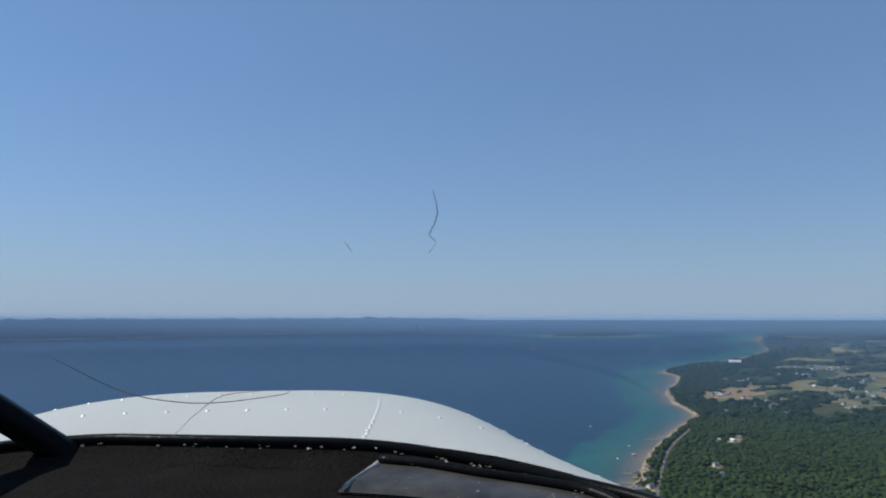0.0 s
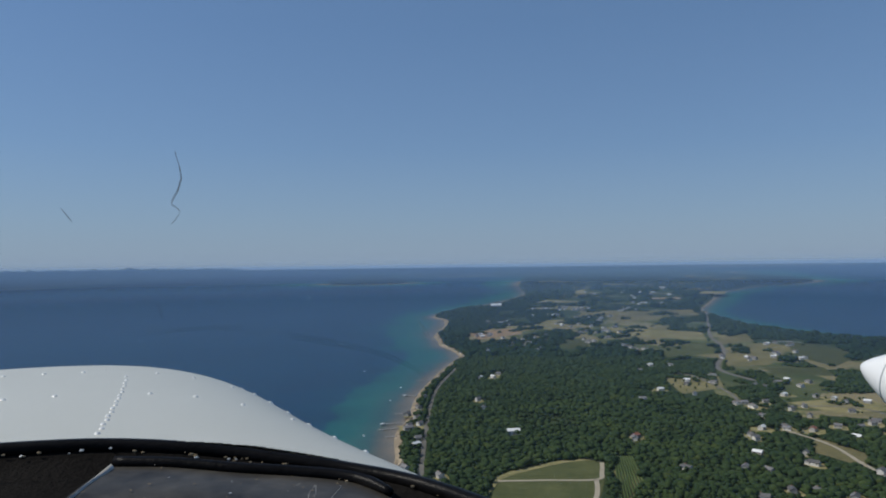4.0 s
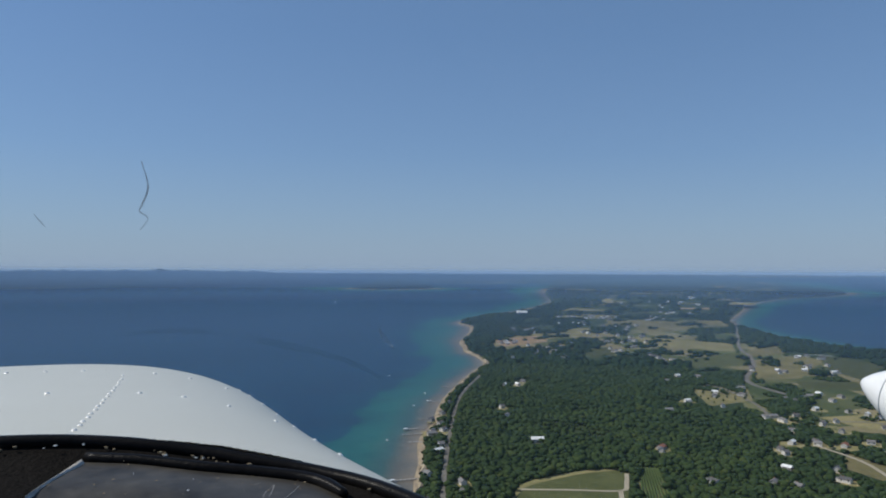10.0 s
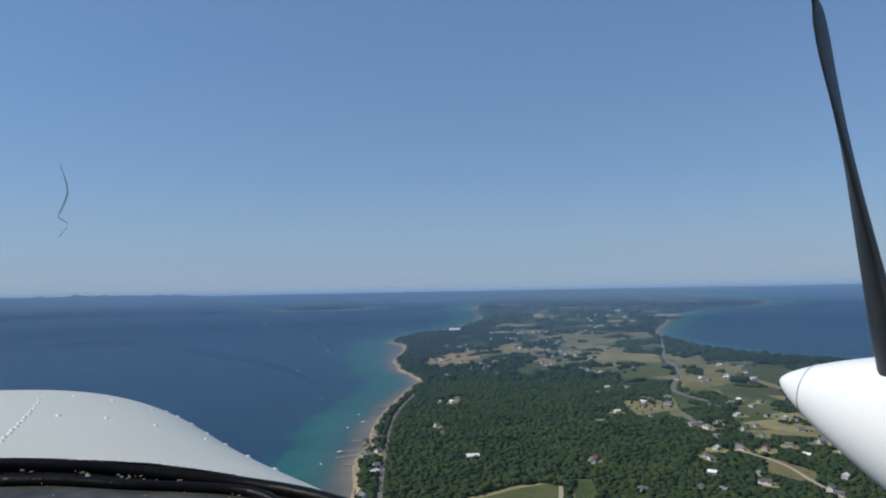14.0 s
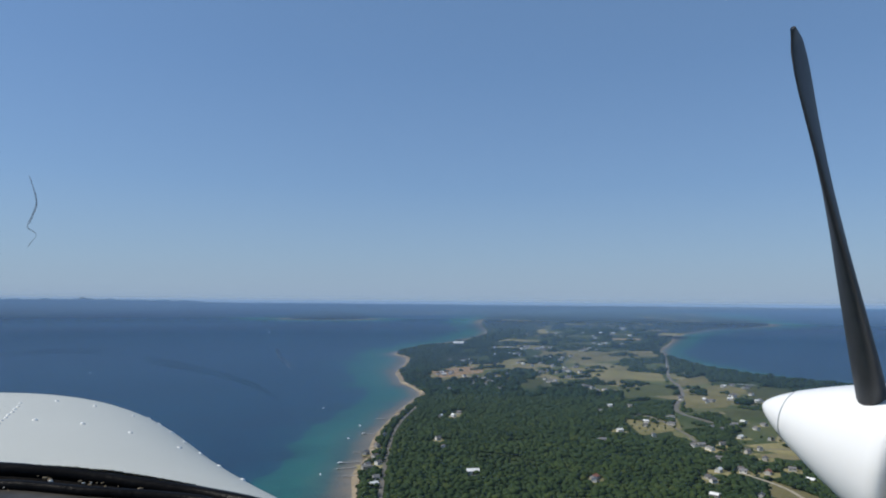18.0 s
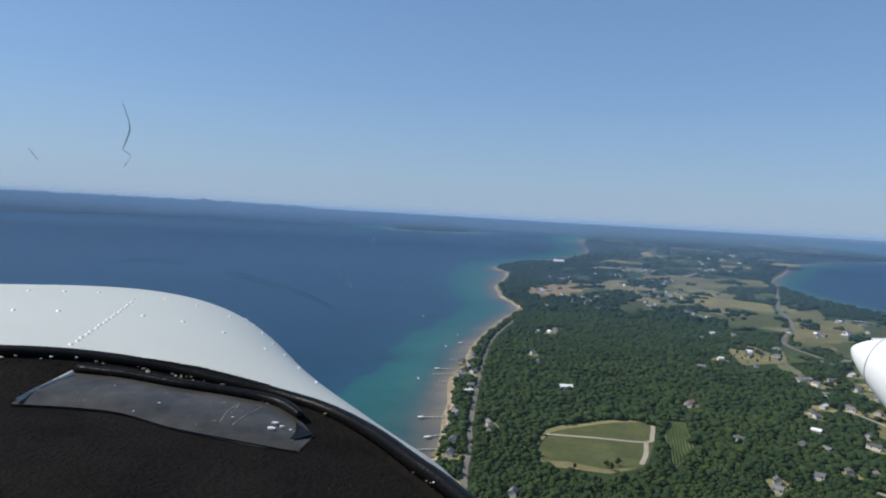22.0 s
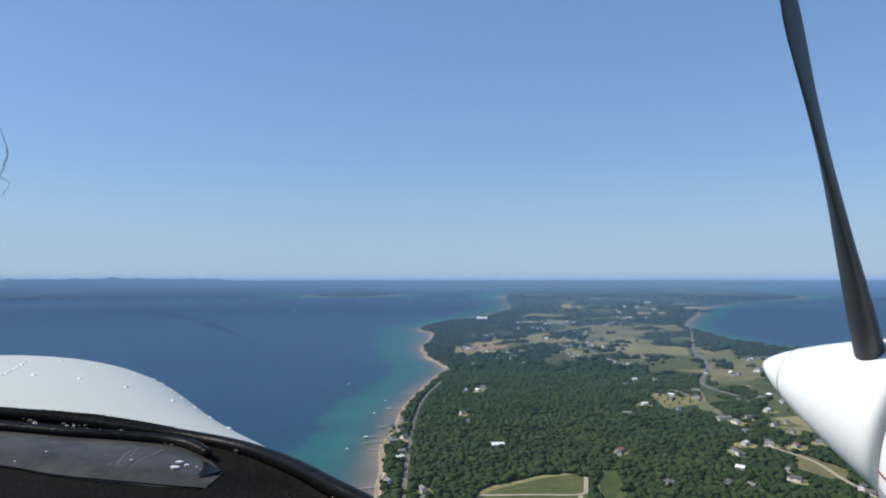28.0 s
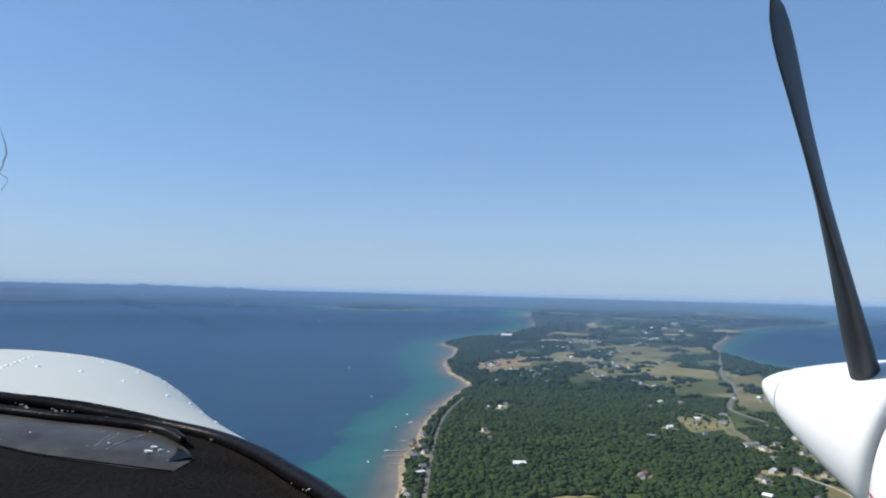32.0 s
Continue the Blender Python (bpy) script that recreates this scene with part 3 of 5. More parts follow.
# fields: name, material, outline
FIELDS = (
    ("mown_field", M_GREEN, "large mown green field with pale tracks", ((1.64, 3.07), (1.85, 3.32), (2.08, 3.38), (2.3, 3.4), (2.46, 3.37), (2.40, 3.23), (2.15, 2.95), (2.0, 2.82), (1.82, 2.81), (1.6, 2.99))),
    ("dry_patch", M_TAN, "dry pale border round the mown field", ((1.62, 3.08), (1.66, 3.13), (1.86, 3.37), (2.08, 3.43), (2.30, 3.44), (2.47, 3.40), (2.46, 3.37), (2.3, 3.4), (2.08, 3.38), (1.85, 3.32))),
    ("dry_patch", M_TAN, "strip of dry pale grass along the field", ((1.61, 3.0), (1.72, 2.96), (1.83, 2.84), (1.97, 2.82), (1.82, 2.79), (1.62, 2.92))),
    ("vineyard", M_TAN, "small sloping vineyard on dry ground", ((2.58, 3.38), (2.66, 3.31), (2.43, 2.98), (2.07, 2.73), (2.22, 2.94))),
    ("brown_field", M_BROWN, "bare brown ploughed field near the cape", ((4.9, 8.75), (5.3, 9.7), (6.5, 10.1), (5.85, 9.1))),
    ("dry_field", M_TAN, "dry tan hay field between woods", ((6.3, 10.3), (8.19, 11.3), (7.35, 9.9), (6.06, 9.4))),
    ("dry_field", M_TAN, "long dry tan hay field", ((9.2, 12.7), (11.8, 11.4), (10.7, 10.2), (9.3, 10.9), (8.3, 11.4))),
    ("dry_field", M_TAN, "pale dry field beside the road", ((7.6, 9.25), (8.14, 7.85), (7.4, 7.1), (6.8, 8.15))),
    ("green_field", M_GREEN, "green pasture beside the road", ((6.2, 6.75), (7.3, 6.95), (6.4, 6.05), (5.7, 6.1))),
    ("dry_field", M_TAN, "dry tan field by the road bend", ((7.6, 7.1), (8.45, 7.35), (7.75, 6.65), (7.1, 6.6))),
    ("dry_field", M_TAN, "dry field with darker crop", ((6.8, 6.35), (7.75, 6.46), (7.6, 6.0), (6.1, 5.15), (5.65, 5.3))),
    ("green_field", M_GREEN, "bright green crop field", ((8.0, 6.4), (8.15, 5.83), (7.33, 5.05), (6.51, 4.76), (6.85, 5.4))),
    ("green_field", M_GREEN, "mown green meadow", ((5.9, 5.05), (6.4, 4.8), (6.0, 4.4), (5.62, 4.76))),
    ("dry_field", M_TAN, "dry orchard meadow with small trees", ((4.8, 5.3), (5.15, 4.94), (4.71, 4.5), (4.22, 4.47))),
    ("green_field", M_GREEN, "green field among houses", ((5.6, 8.0), (6.3, 8.2), (5.62, 7.3), (5.3, 7.28))),
    ("dry_field", M_TAN, "far pale field on the slope", ((15.2, 19.8), (18.4, 21.6), (15.3, 17.9), (12.9, 16.8))),
    ("dry_field", M_TAN, "dry yard meadow by a farmhouse", ((2.7, 2.26), (2.98, 2.38), (3.05, 2.2), (2.85, 2.08), (2.66, 2.12))),
    ("dry_field", M_TAN, "broad dry tan grain field", ((4.4, 1.62), (4.83, 1.68), (5.5, 1.3), (5.45, 0.9), (4.7, 0.92), (4.31, 1.28))),
    ("dry_field", M_TAN, "narrow dry hay strip", ((9.1, 11.1), (10.1, 11.0), (9.4, 9.9), (8.2, 9.7))),
    ("dry_field", M_TAN, "pale village green among houses", ((8.6, 13.7), (10.4, 14.2), (11.0, 13.0), (9.4, 12.9))),
    ("dry_field", M_TAN, "distant pale field on a slope", ((19.5, 20.2), (21.5, 21.4), (21.8, 20.6), (20.2, 19.4))),
    ("dry_field", M_TAN, "distant dry hillside field", ((16.2, 15.4), (17.8, 16.6), (18.0, 15.9), (16.8, 14.9))),
    ("dry_field", M_BROWN, "distant bare slope", ((13.6, 14.6), (14.6, 15.6), (15.2, 15.0), (14.2, 14.1))),
    ("green_field", M_GREEN, "distant green field", ((17.5, 24.5), (20.5, 26.5), (21.0, 25.0), (18.5, 23.2))),
    ("dry_field", M_TAN, "distant pale strip of stubble", ((24.5, 26.0), (28.0, 28.0), (28.2, 26.8), (25.4, 24.9))),
    ("dry_field", M_TAN, "dry clearing beside the hamlet", ((3.55, 2.95), (3.85, 3.1), (3.75, 2.75), (3.5, 2.6))),
    ("dry_field", M_TAN, "dry cleared yards in the hamlet", ((4.6, 3.85), (5.1, 3.75), (5.0, 3.3), (4.55, 3.45))),
)
ROADS = (
    ("coast_road", M_ROAD, 2.9, "grey road along the shore between trees", ((0.36, 0.9), (0.87, 2.1), (1.22, 2.9), (1.345, 3.14), (1.57, 3.6), (1.75, 3.95), (2.15, 4.70), (2.44, 5.22), (2.70, 5.65), (2.98, 6.05), (3.4, 6.6))),
    ("country_road", M_ROAD, 5.5, "pale country road bending through fields", ((11.8, 11.1), (9.05, 8.55), (7.8, 7.4), (7.1, 6.62), (6.45, 6.0), (5.5, 5.25), (5.2, 4.6))),
    ("lane", M_ROAD, 2.8, "narrow lane to white houses", ((4.98, 5.25), (4.93, 4.98), (4.58, 4.35), (4.3, 4.0))),
    ("lane", M_ROAD, 2.8, "lane between hamlet houses", ((4.5, 3.8), (4.6, 3.69), (4.81, 3.53), (4.78, 3.25), (4.4, 2.9))),
    ("lane", M_GRAVEL, 2.6, "pale lane through a clearing", ((3.85, 3.3), (3.75, 2.95), (3.55, 2.65), (3.4, 2.4))),
    ("lane", M_GRAVEL, 2.6, "pale drive by a farmhouse", ((2.78, 2.35), (2.82, 2.18), (2.96, 2.12), (3.3, 2.06))),
    ("track", M_GRAVEL, 2.4, "pale sandy farm track across the field", ((1.83, 3.31), (2.03, 3.21), (2.24, 3.1), (2.34, 3.18), (2.45, 3.31))),
    ("track", M_GRAVEL, 2.4, "pale sandy farm track at the field edge", ((2.24, 3.1), (2.13, 2.96), (2.02, 2.85))),
    ("turning_loop", M_GRAVEL, 4.0, "pale gravel turning loop in the woods", ((1.97, 2.13), (2.13, 2.29), (2.19, 2.24), (2.04, 2.07), (2.04, 1.9))),
    ("row_cover", M_ROOFW, 2.2, "long curved white row cover in a field", ((7.90, 6.48), (8.06, 6.36), (8.05, 6.18), (7.91, 5.95))),
    ("village_road", M_GRAVEL, 5.0, "pale road through the far village", ((9.2, 12.2), (10.2, 12.0), (11.2, 11.4), (12.0, 11.1))),
)
BEACH = curve_points(WEST[3:31], 18)


def far_fields():
    """Small clearings scattered over the far end of the peninsula."""
    r, out = random.Random(21), []
    while len(out) < 22:
        y = r.uniform(13.5, 27)
        x = r.uniform(0.72 * y, 1.15 * y)
        if shore_gap(np.array([(x, y)]))[0] < 1.0:
            continue
        d, a = math.hypot(x, y), math.atan2(x, y)
        lng, wid = r.uniform(0.4, 1.0) * d / 18, r.uniform(0.25, 0.8) * d / 18
        u, v = np.array((math.sin(a), math.cos(a))), np.array((math.cos(a), -math.sin(a)))
        c = np.array((x, y))
        quad = [tuple(c + i * lng * r.uniform(0.7, 1.2) * u + j * wid * r.uniform(0.6, 1.3) * v) for i, j in ((-1, -1), (1, -1), (1, 1), (-1, 1))]
        out.append(("dry_field", M_TAN if r.random() < 0.7 else M_GREEN, "small far clearing of dry grass in the woods", tuple(quad)))
    return tuple(out)


FIELDS += far_fields()


def flat_patch(name, outline, material, label, z):
    bm = bmesh.new()
    pts = settle(curve_points(outline, 2, True) if len(outline) > 6 else outline)
    zz = hill(np.array(outline)).mean() if len(outline) < 20 else 0.0
    f = bm.faces.new([bm.verts.new((p[0], p[1], p[2] + z + zz)) for p in pts])
    if f.normal.z < 0 or (f.normal_update() or f.normal.z < 0):
        f.normal_flip()
    bmesh.ops.triangulate(bm, faces=[f])
    if max(np.hypot(*p) for p in outline) > 7:
        bmesh.ops.subdivide_edges(bm, edges=bm.edges[:], cuts=3, use_grid_fill=True)
    return tagged(new(name, bm_mesh(name, bm, material)), label, "field", kind="structure")


def ribbon(name, line, material, width, label, z, per=6, wob=0.0):
    pts = settle(curve_points(line, per))
    V, F = [], []
    for i, p in enumerate(pts):
        d = pts[min(i + 1, len(pts) - 1)] - pts[max(i - 1, 0)]
        n = np.array((-d[1], d[0], 0)) / max(np.hypot(d[0], d[1]), 1e-6)
        w = width / 2 * (1 + wob * random.uniform(-1, 1))
        V += [p + n * w + (0, 0, z), p - n * w + (0, 0, z)]
        if i:
            F.append((2 * i - 2, 2 * i - 1, 2 * i + 1, 2 * i))
    return tagged(new(name, mesh_of(name, V, F, material)), label, "road", kind="structure")


OPEN = ((4.7, 8.6), (5.2, 9.8), (6.6, 10.5), (7.4, 12.3), (8.6, 13.8), (10.8, 14.2), (12.0, 11.5), (10.2, 10.0), (9.0, 8.3), (8.4, 7.4), (8.3, 5.8), (7.3, 4.9), (6.3, 4.2), (5.5, 3.2), (4.6, 3.2), (4.3, 4.2), (5.6, 5.4), (6.0, 6.1), (5.5, 7.2), (5.2, 7.4), (5.5, 8.2))
flat_patch("farmland", OPEN, M_PARCELS, "open farmland in small dry and green parcels", 1.06)
for nm, ma, lab, out in FIELDS:
    flat_patch(nm, out, ma, lab, 1.12 if nm != "dry_patch" else 1.2)
for nm, ma, wid, lab, line in ROADS:
    tagged(ribbon(nm, line, ma, wid, lab, 1.28), category="row cover" if nm == "row_cover" else "road")


def build_beach():
    V, F = [], []
    pts = BEACH
    for i, p in enumerate(pts):
        d = pts[min(i + 1, len(pts) - 1)] - pts[max(i - 1, 0)]
        n = np.array((-d[1], d[0])) / max(np.hypot(*d), 1e-9)
        far = math.hypot(*p)
        wl = (0.003 + 0.0022 * far) * (1 + 0.7 * noise.noise(Vector((p[0] * 3, p[1] * 3, 5))))
        wi = (0.003 + 0.0032 * far) * (1 + 1.7 * noise.noise(Vector((p[0] * 6, p[1] * 6, 9))) + 1.3 * noise.noise(Vector((p[0] * 19, p[1] * 19, 2))))
        a, b, c = settle([p + n * wl, p, p - n * max(wi, 0.004)])
        V += [a + (0, 0, 0.03), b + (0, 0, 0.35), c + (0, 0, 1.22)]
        if i:
            k = 3 * i
            F += [(k - 3, k - 2, k + 1, k), (k - 2, k - 1, k + 2, k + 1)]
    tagged(new("beach", mesh_of("beach", V, F, M_SAND, True)), "narrow pale sandy beach along the wooded shore", "beach", kind="structure")


build_beach()


CLEAR = []


def bluffs():
    """Slumped sandy banks between the beach and the trees."""
    r = random.Random(31)
    line = curve_points(WEST[5:27], 10)
    for k in range(20):
        i = r.randrange(4, len(line) - 4)
        if k < 6:
            i = int(np.argmin(np.abs(line[:, 1] - (2.95, 3.12, 3.38, 6.5, 7.2, 7.5)[k])))
        p, d = line[i], line[i + 2] - line[i - 2]
        d = d / np.hypot(*d)
        n = np.array((d[1], -d[0]))
        far = math.hypot(*p)
        lng, dep = r.uniform(0.03, 0.07) * (0.6 + 0.12 * far), r.uniform(0.014, 0.03) * (0.6 + 0.1 * far)
        V, F, c = [], [], 9
        for j in range(c):
            u = 2 * j / (c - 1) - 1
            w = max(1 - abs(u) ** 2.5, 0.08)
            for q, z in ((0.0, 0.5), (0.35 + 0.15 * r.random(), 1.0), (0.75 + 0.3 * r.random(), 2.0), (1.05 + 0.4 * r.random(), 1.3)):
                a = settle([p + d * u * lng + n * (dep * q * w + 0.004)])[0]
                V.append(a + (r.uniform(-0.3, 0.3), r.uniform(-0.3, 0.3), z * (0.6 + 0.5 * w)))
        for j in range(c - 1):
            F += [(4 * j + m, 4 * j + m + 1, 4 * j + m + 5, 4 * j + m + 4) for m in range(3)]
        tagged(new("sand_bluff", mesh_of("sand_bluff", V, F, M_BLUFF)), "slumped pale sandy bank below the trees", "bank", kind="structure")
        CLEAR.append((*(p + n * dep * 0.6), max(dep * 0.8, lng * 0.6)))


bluffs()


def far_beach(line, broad=1.0):
    """Pale sandy rim of a far shore, widened along the line of sight so that it shows over the water."""
    V, F = [], []
    for i, p in enumerate(line):
        d = math.hypot(*p)
        w = broad * (0.012 + 0.0005 * d * (1 + 1.5 * noise.noise(Vector((p[0] * 0.5, p[1] * 0.5, 4)))))
        a, b = settle([p * (1 - w), p * (1 + 0.5 * w)])
        V += [a + (0, 0, 0.25), b + (0, 0, 1.6)]
        if i:
            F.append((2 * i - 2, 2 * i - 1, 2 * i + 1, 2 * i))
    tagged(new("beach", mesh_of("beach", V, F, M_SAND)), "thin pale sandy rim of a far shore", "beach", kind="structure")


far_beach(curve_points(FARLEFT[1:8], 10), 1.6)
far_beach(curve_points(ISLE[1:5], 8), 0.3)
far_beach(curve_points(ISLE[0:2], 8), 0.3)
far_beach(curve_points(ISLE2[1:4], 8))
far_beach(curve_points(EAST[11:15], 8))

# ---------------- houses ----------------
def gable_house(name, w, d, h, roof, wing=0.0, chimney=True, roofm=None):
    """A small house: walls with gables, overhanging roof slabs, door, windows, chimney."""
    root = new(name)
    bm = bmesh.new()
    v = [bm.verts.new(c) for c in ((-w / 2, -d / 2, -0.6), (w / 2, -d / 2, -0.6), (w / 2, d / 2, -0.6), (-w / 2, d / 2, -0.6), (-w / 2, -d / 2, h), (w / 2, -d / 2, h), (w / 2, d / 2, h), (-w / 2, d / 2, h), (-w / 2, 0, h + roof), (w / 2, 0, h + roof))]
    for f in ((3, 2, 1, 0), (0, 1, 5, 4), (2, 3, 7, 6), (1, 2, 6, 9, 5), (3, 0, 4, 8, 7), (4, 5, 9, 8), (6, 7, 8, 9)):
        bm.faces.new([v[i] for i in f])
    if wing:
        box(bm, w / 2 - 0.1, w / 2 + wing, -d * 0.35, d * 0.35, -0.6, h * 0.85)
    part("wall", bm_mesh("wall", bm, M_WALLS), root)
    o, t = 0.35, 0.16
    for s in (-1, 1):
        bm = bmesh.new()
        e = roof / (d / 2)
        y1, z1 = s * (d / 2 + o), h - o * e
        vs = [bm.verts.new(c) for x in (-w / 2 - o, w / 2 + o) for c in ((x, 0, h + roof + 0.02), (x, 0, h + roof + t), (x, y1, z1 + t), (x, y1, z1 + 0.02))]
        for f in ((0, 1, 2, 3), (7, 6, 5, 4), (0, 4, 5, 1), (1, 5, 6, 2), (2, 6, 7, 3), (3, 7, 4, 0)):
            bm.faces.new([vs[i] for i in f])
        part("roof", bm_mesh("roof", bm, roofm or M_ROOFS), root)
    if wing:
        bm = bmesh.new()
        box(bm, w / 2 - 0.05, w / 2 + wing + 0.25, -d * 0.35 - 0.25, d * 0.35 + 0.25, h * 0.85 + 0.01, h * 0.85 + 0.2)
        part("roof", bm_mesh("roof", bm, roofm or M_ROOFS), root)
    for x in (-w * 0.32, w * 0.3):
        for s in (-1, 1):
            bm = bmesh.new()
            box(bm, x - 0.45, x + 0.45, s * d / 2 - 0.03, s * d / 2 + 0.03, h * 0.38, h * 0.82)
            part("window", bm_mesh("window", bm, M_PANE), root)
    bm = bmesh.new()
    box(bm, -0.4, 0.4, -d / 2 - 0.04, -d / 2 + 0.02, 0.0, h * 0.8)
    part("door", bm_mesh("door", bm, M_TRUNK), root)
    if chimney:
        bm = bmesh.new()
        box(bm, w * 0.18, w * 0.18 + 0.5, -0.25, 0.25, h + roof * 0.5, h + roof + 0.7)
        part("chimney", bm_mesh("chimney", bm, M_ROOFR), root)
    return root


# heading of each kind: width, depth, wall height, roof height
KINDS = (
    ("house", 6.2, 4.2, 2.3, 1.3, 0.0, True, None, "small grey-roofed house with pale siding among trees"),
    ("house", 7.4, 4.6, 2.4, 1.4, 2.6, True, None, "pale house with a low garage wing and grey roof"),
    ("house", 5.2, 4.0, 2.6, 1.6, 0.0, False, None, "narrow cottage with pale walls and steep roof"),
    ("house", 6.8, 4.6, 2.4, 1.3, 0.0, False, M_ROOFW, "white house with a pale sunlit roof"),
    ("house", 7.2, 4.8, 2.3, 1.5, 2.2, True, M_ROOFR, "house with a rust-red roof in the woods"),
    ("barn", 8.6, 5.0, 2.6, 1.3, 0.0, False, M_ROOFW, "long white metal-roofed barn"),
)
HOUSES = []
proto = []
for k, (nm, w, d, h, rf, wing, ch, rm, lab) in enumerate(KINDS):
    root = tagged(gable_house(nm, w, d, h, rf, wing, ch, rm), lab, nm, "houses on the peninsula")
    proto.append(root)

SPOTS = ((2.40, 4.05, 5), (2.24, 5.03, 0), (2.74, 5.05, 2), (1.90, 4.47, 1), (1.77, 4.08, 3), (2.96, 3.62, 4), (2.72, 3.0, 1), (3.75, 3.39, 3), (3.55, 3.3, 0), (3.25, 3.02, 3), (2.97, 2.87, 1), (4.70, 4.88, 3),
         (5.08, 4.94, 1), (4.81, 4.03, 3), (4.95, 3.87, 0), (4.97, 3.74, 3), (4.92, 3.62, 1), (5.06, 3.55, 3), (4.66, 3.41, 0), (4.5, 3.15, 1), (3.97, 3.21, 4), (3.86, 3.3, 0), (3.32, 2.75, 1), (3.0, 2.34, 1),
         (2.37, 2.46, 0), (2.44, 2.53, 2), (3.03, 2.78, 0), (3.18, 2.04, 4), (4.76, 5.51, 0), (5.08, 5.71, 3), (5.24, 5.6, 0))
SPOTS2 = ((8.71, 14.41, 5), (2.62, 4.77, 0), (3.5, 3.23, 2), (2.94, 2.27, 3), (3.1, 1.97, 1), (3.9, 3.34, 0), (4.55, 4.74, 2), (4.81, 4.69, 1), (2.92, 3.58, 0), (1.32, 2.69, 2), (2.67, 2.53, 1), (1.95, 2.02, 0), (2.0, 1.62, 3),
          (3.2, 1.05, 0), (3.42, 1.42, 1), (5.0, 3.35, 3), (5.28, 3.03, 1), (5.71, 2.66, 3), (5.6, 2.3, 0), (7.3, 4.6, 1), (7.2, 4.1, 3), (1.84, 4.2, 2), (2.07, 4.85, 1), (2.02, 4.55, 0), (1.55, 3.35, 2), (1.62, 3.5, 0), (2.45, 5.35, 2),
          (1.13, 2.86, 0), (1.26, 3.14, 2), (1.34, 3.3, 1), (1.53, 3.70, 0), (1.93, 4.52, 2), (2.08, 4.72, 0), (1.05, 2.66, 3))
# scattered groups: middle, reach, how many
GROUPS = ((9.6, 13.1, 0.75, 22), (8.2, 11.9, 0.4, 6), (6.9, 8.6, 0.35, 8), (6.2, 7.7, 0.4, 8), (5.0, 8.0, 0.3, 5), (7.6, 6.2, 0.3, 5), (5.5, 3.3, 0.4, 8), (14.5, 16, 1.2, 8), (17.5, 18.5, 1.2, 8), (4.2, 3.7, 0.35, 6), (11.0, 12.2, 0.7, 8), (5.3, 9.3, 0.35, 6), (3.4, 6.05, 0.2, 3), (3.5, 2.3, 0.3, 4), (2.2, 5.25, 0.1, 2),
          (3.7, 2.9, 0.45, 4), (4.35, 3.35, 0.45, 6), (5.1, 4.25, 0.4, 6), (2.8, 2.65, 0.25, 2), (4.1, 4.4, 0.35, 3), (6.4, 5.6, 0.4, 6), (5.9, 6.9, 0.35, 6),
          (7.4, 9.6, 0.6, 7), (8.6, 10.6, 0.6, 7), (6.6, 10.9, 0.5, 7), (5.6, 8.6, 0.4, 5), (12.6, 13.6, 0.7, 6), (13.6, 17.6, 0.8, 6), (4.7, 7.6, 0.35, 4), (7.0, 5.3, 0.4, 5))


def put_house(x, y, kind, turn):
    d = math.hypot(x, y)
    px, py, pz = settle([(x, y)])[0]
    z = pz + 1.25 + hill(np.array([(x, y)]))[0]
    sc = (0.76 if kind < 5 else 0.92) if d < 7 else min(0.80 + (d - 7) * 0.04, 1.2) * (2.4 if kind == 5 else 1.0)
    if kind == 5:
        turn = -math.degrees(math.atan2(x, y)) + 8
    m = pose(px, py, z, 0, 0, turn)
    HOUSES.append((x, y))
    ob = copy_thing(proto[kind], m)
    ob.scale = (sc, sc, sc)
    return ob


rng = random.Random(7)
for x, y, k in SPOTS + SPOTS2:
    put_house(x, y, k, rng.choice((0, 25, 50, 90, 115, 140)) + rng.uniform(-10, 10))
for x, y, r, n in GROUPS:
    for _ in range(n):
        a, q = rng.uniform(0, 6.28), r * math.sqrt(rng.random())
        hx, hy = x + q * math.sin(a), y + q * math.cos(a)
        if shore_gap(np.array([(hx, hy)]))[0] > 0.05:
            put_house(hx, hy, rng.choice((0, 0, 1, 1, 2, 3)), rng.uniform(0, 180))
for p in proto:
    for o in list(p.children_recursive) + [p]:
        bpy.data.objects.remove(o)

# dry yards round the houses
ROOM = []


def build_yards():
    V, F = [], []
    r = random.Random(12)
    for x, y in HOUSES:
        far = math.hypot(x, y)
        size = 0.03 + 0.055 * r.random() ** 1.5
        ROOM.append(size * (0.95 if far > 5 else 0.72))
        size *= 1.15 + 0.02 * far
        if size < 0.042:
            continue
        ox, oy = r.uniform(-0.02, 0.02), r.uniform(-0.03, 0.01)
        ring = [(x + ox + size * r.uniform(0.5, 1.2) * math.cos(a), y + oy + size * r.uniform(0.5, 1.2) * math.sin(a)) for a in np.linspace(0, 6.28, 10)[:-1]]
        pts = settle(ring, 1.05 + hill(np.array([(x, y)]))[0])
        k = len(V)
        V += list(pts)
        F.append(tuple(range(k, k + 9)))
    tagged(new("yards", mesh_of("yards", V, F, M_TAN)), "dry pale lawns and drives round the houses", "yards", kind="stuff")


build_yards()

# ---------------- woods ----------------
FIELD_LINES = [curve_points(o, 2, True) if len(o) > 6 else np.array(o) for _, _, _, o in FIELDS]
ROAD_LINES = [(curve_points(l, 4), w) for _, _, w, _, l in ROADS]
HOUSE_AT = np.array(HOUSES)


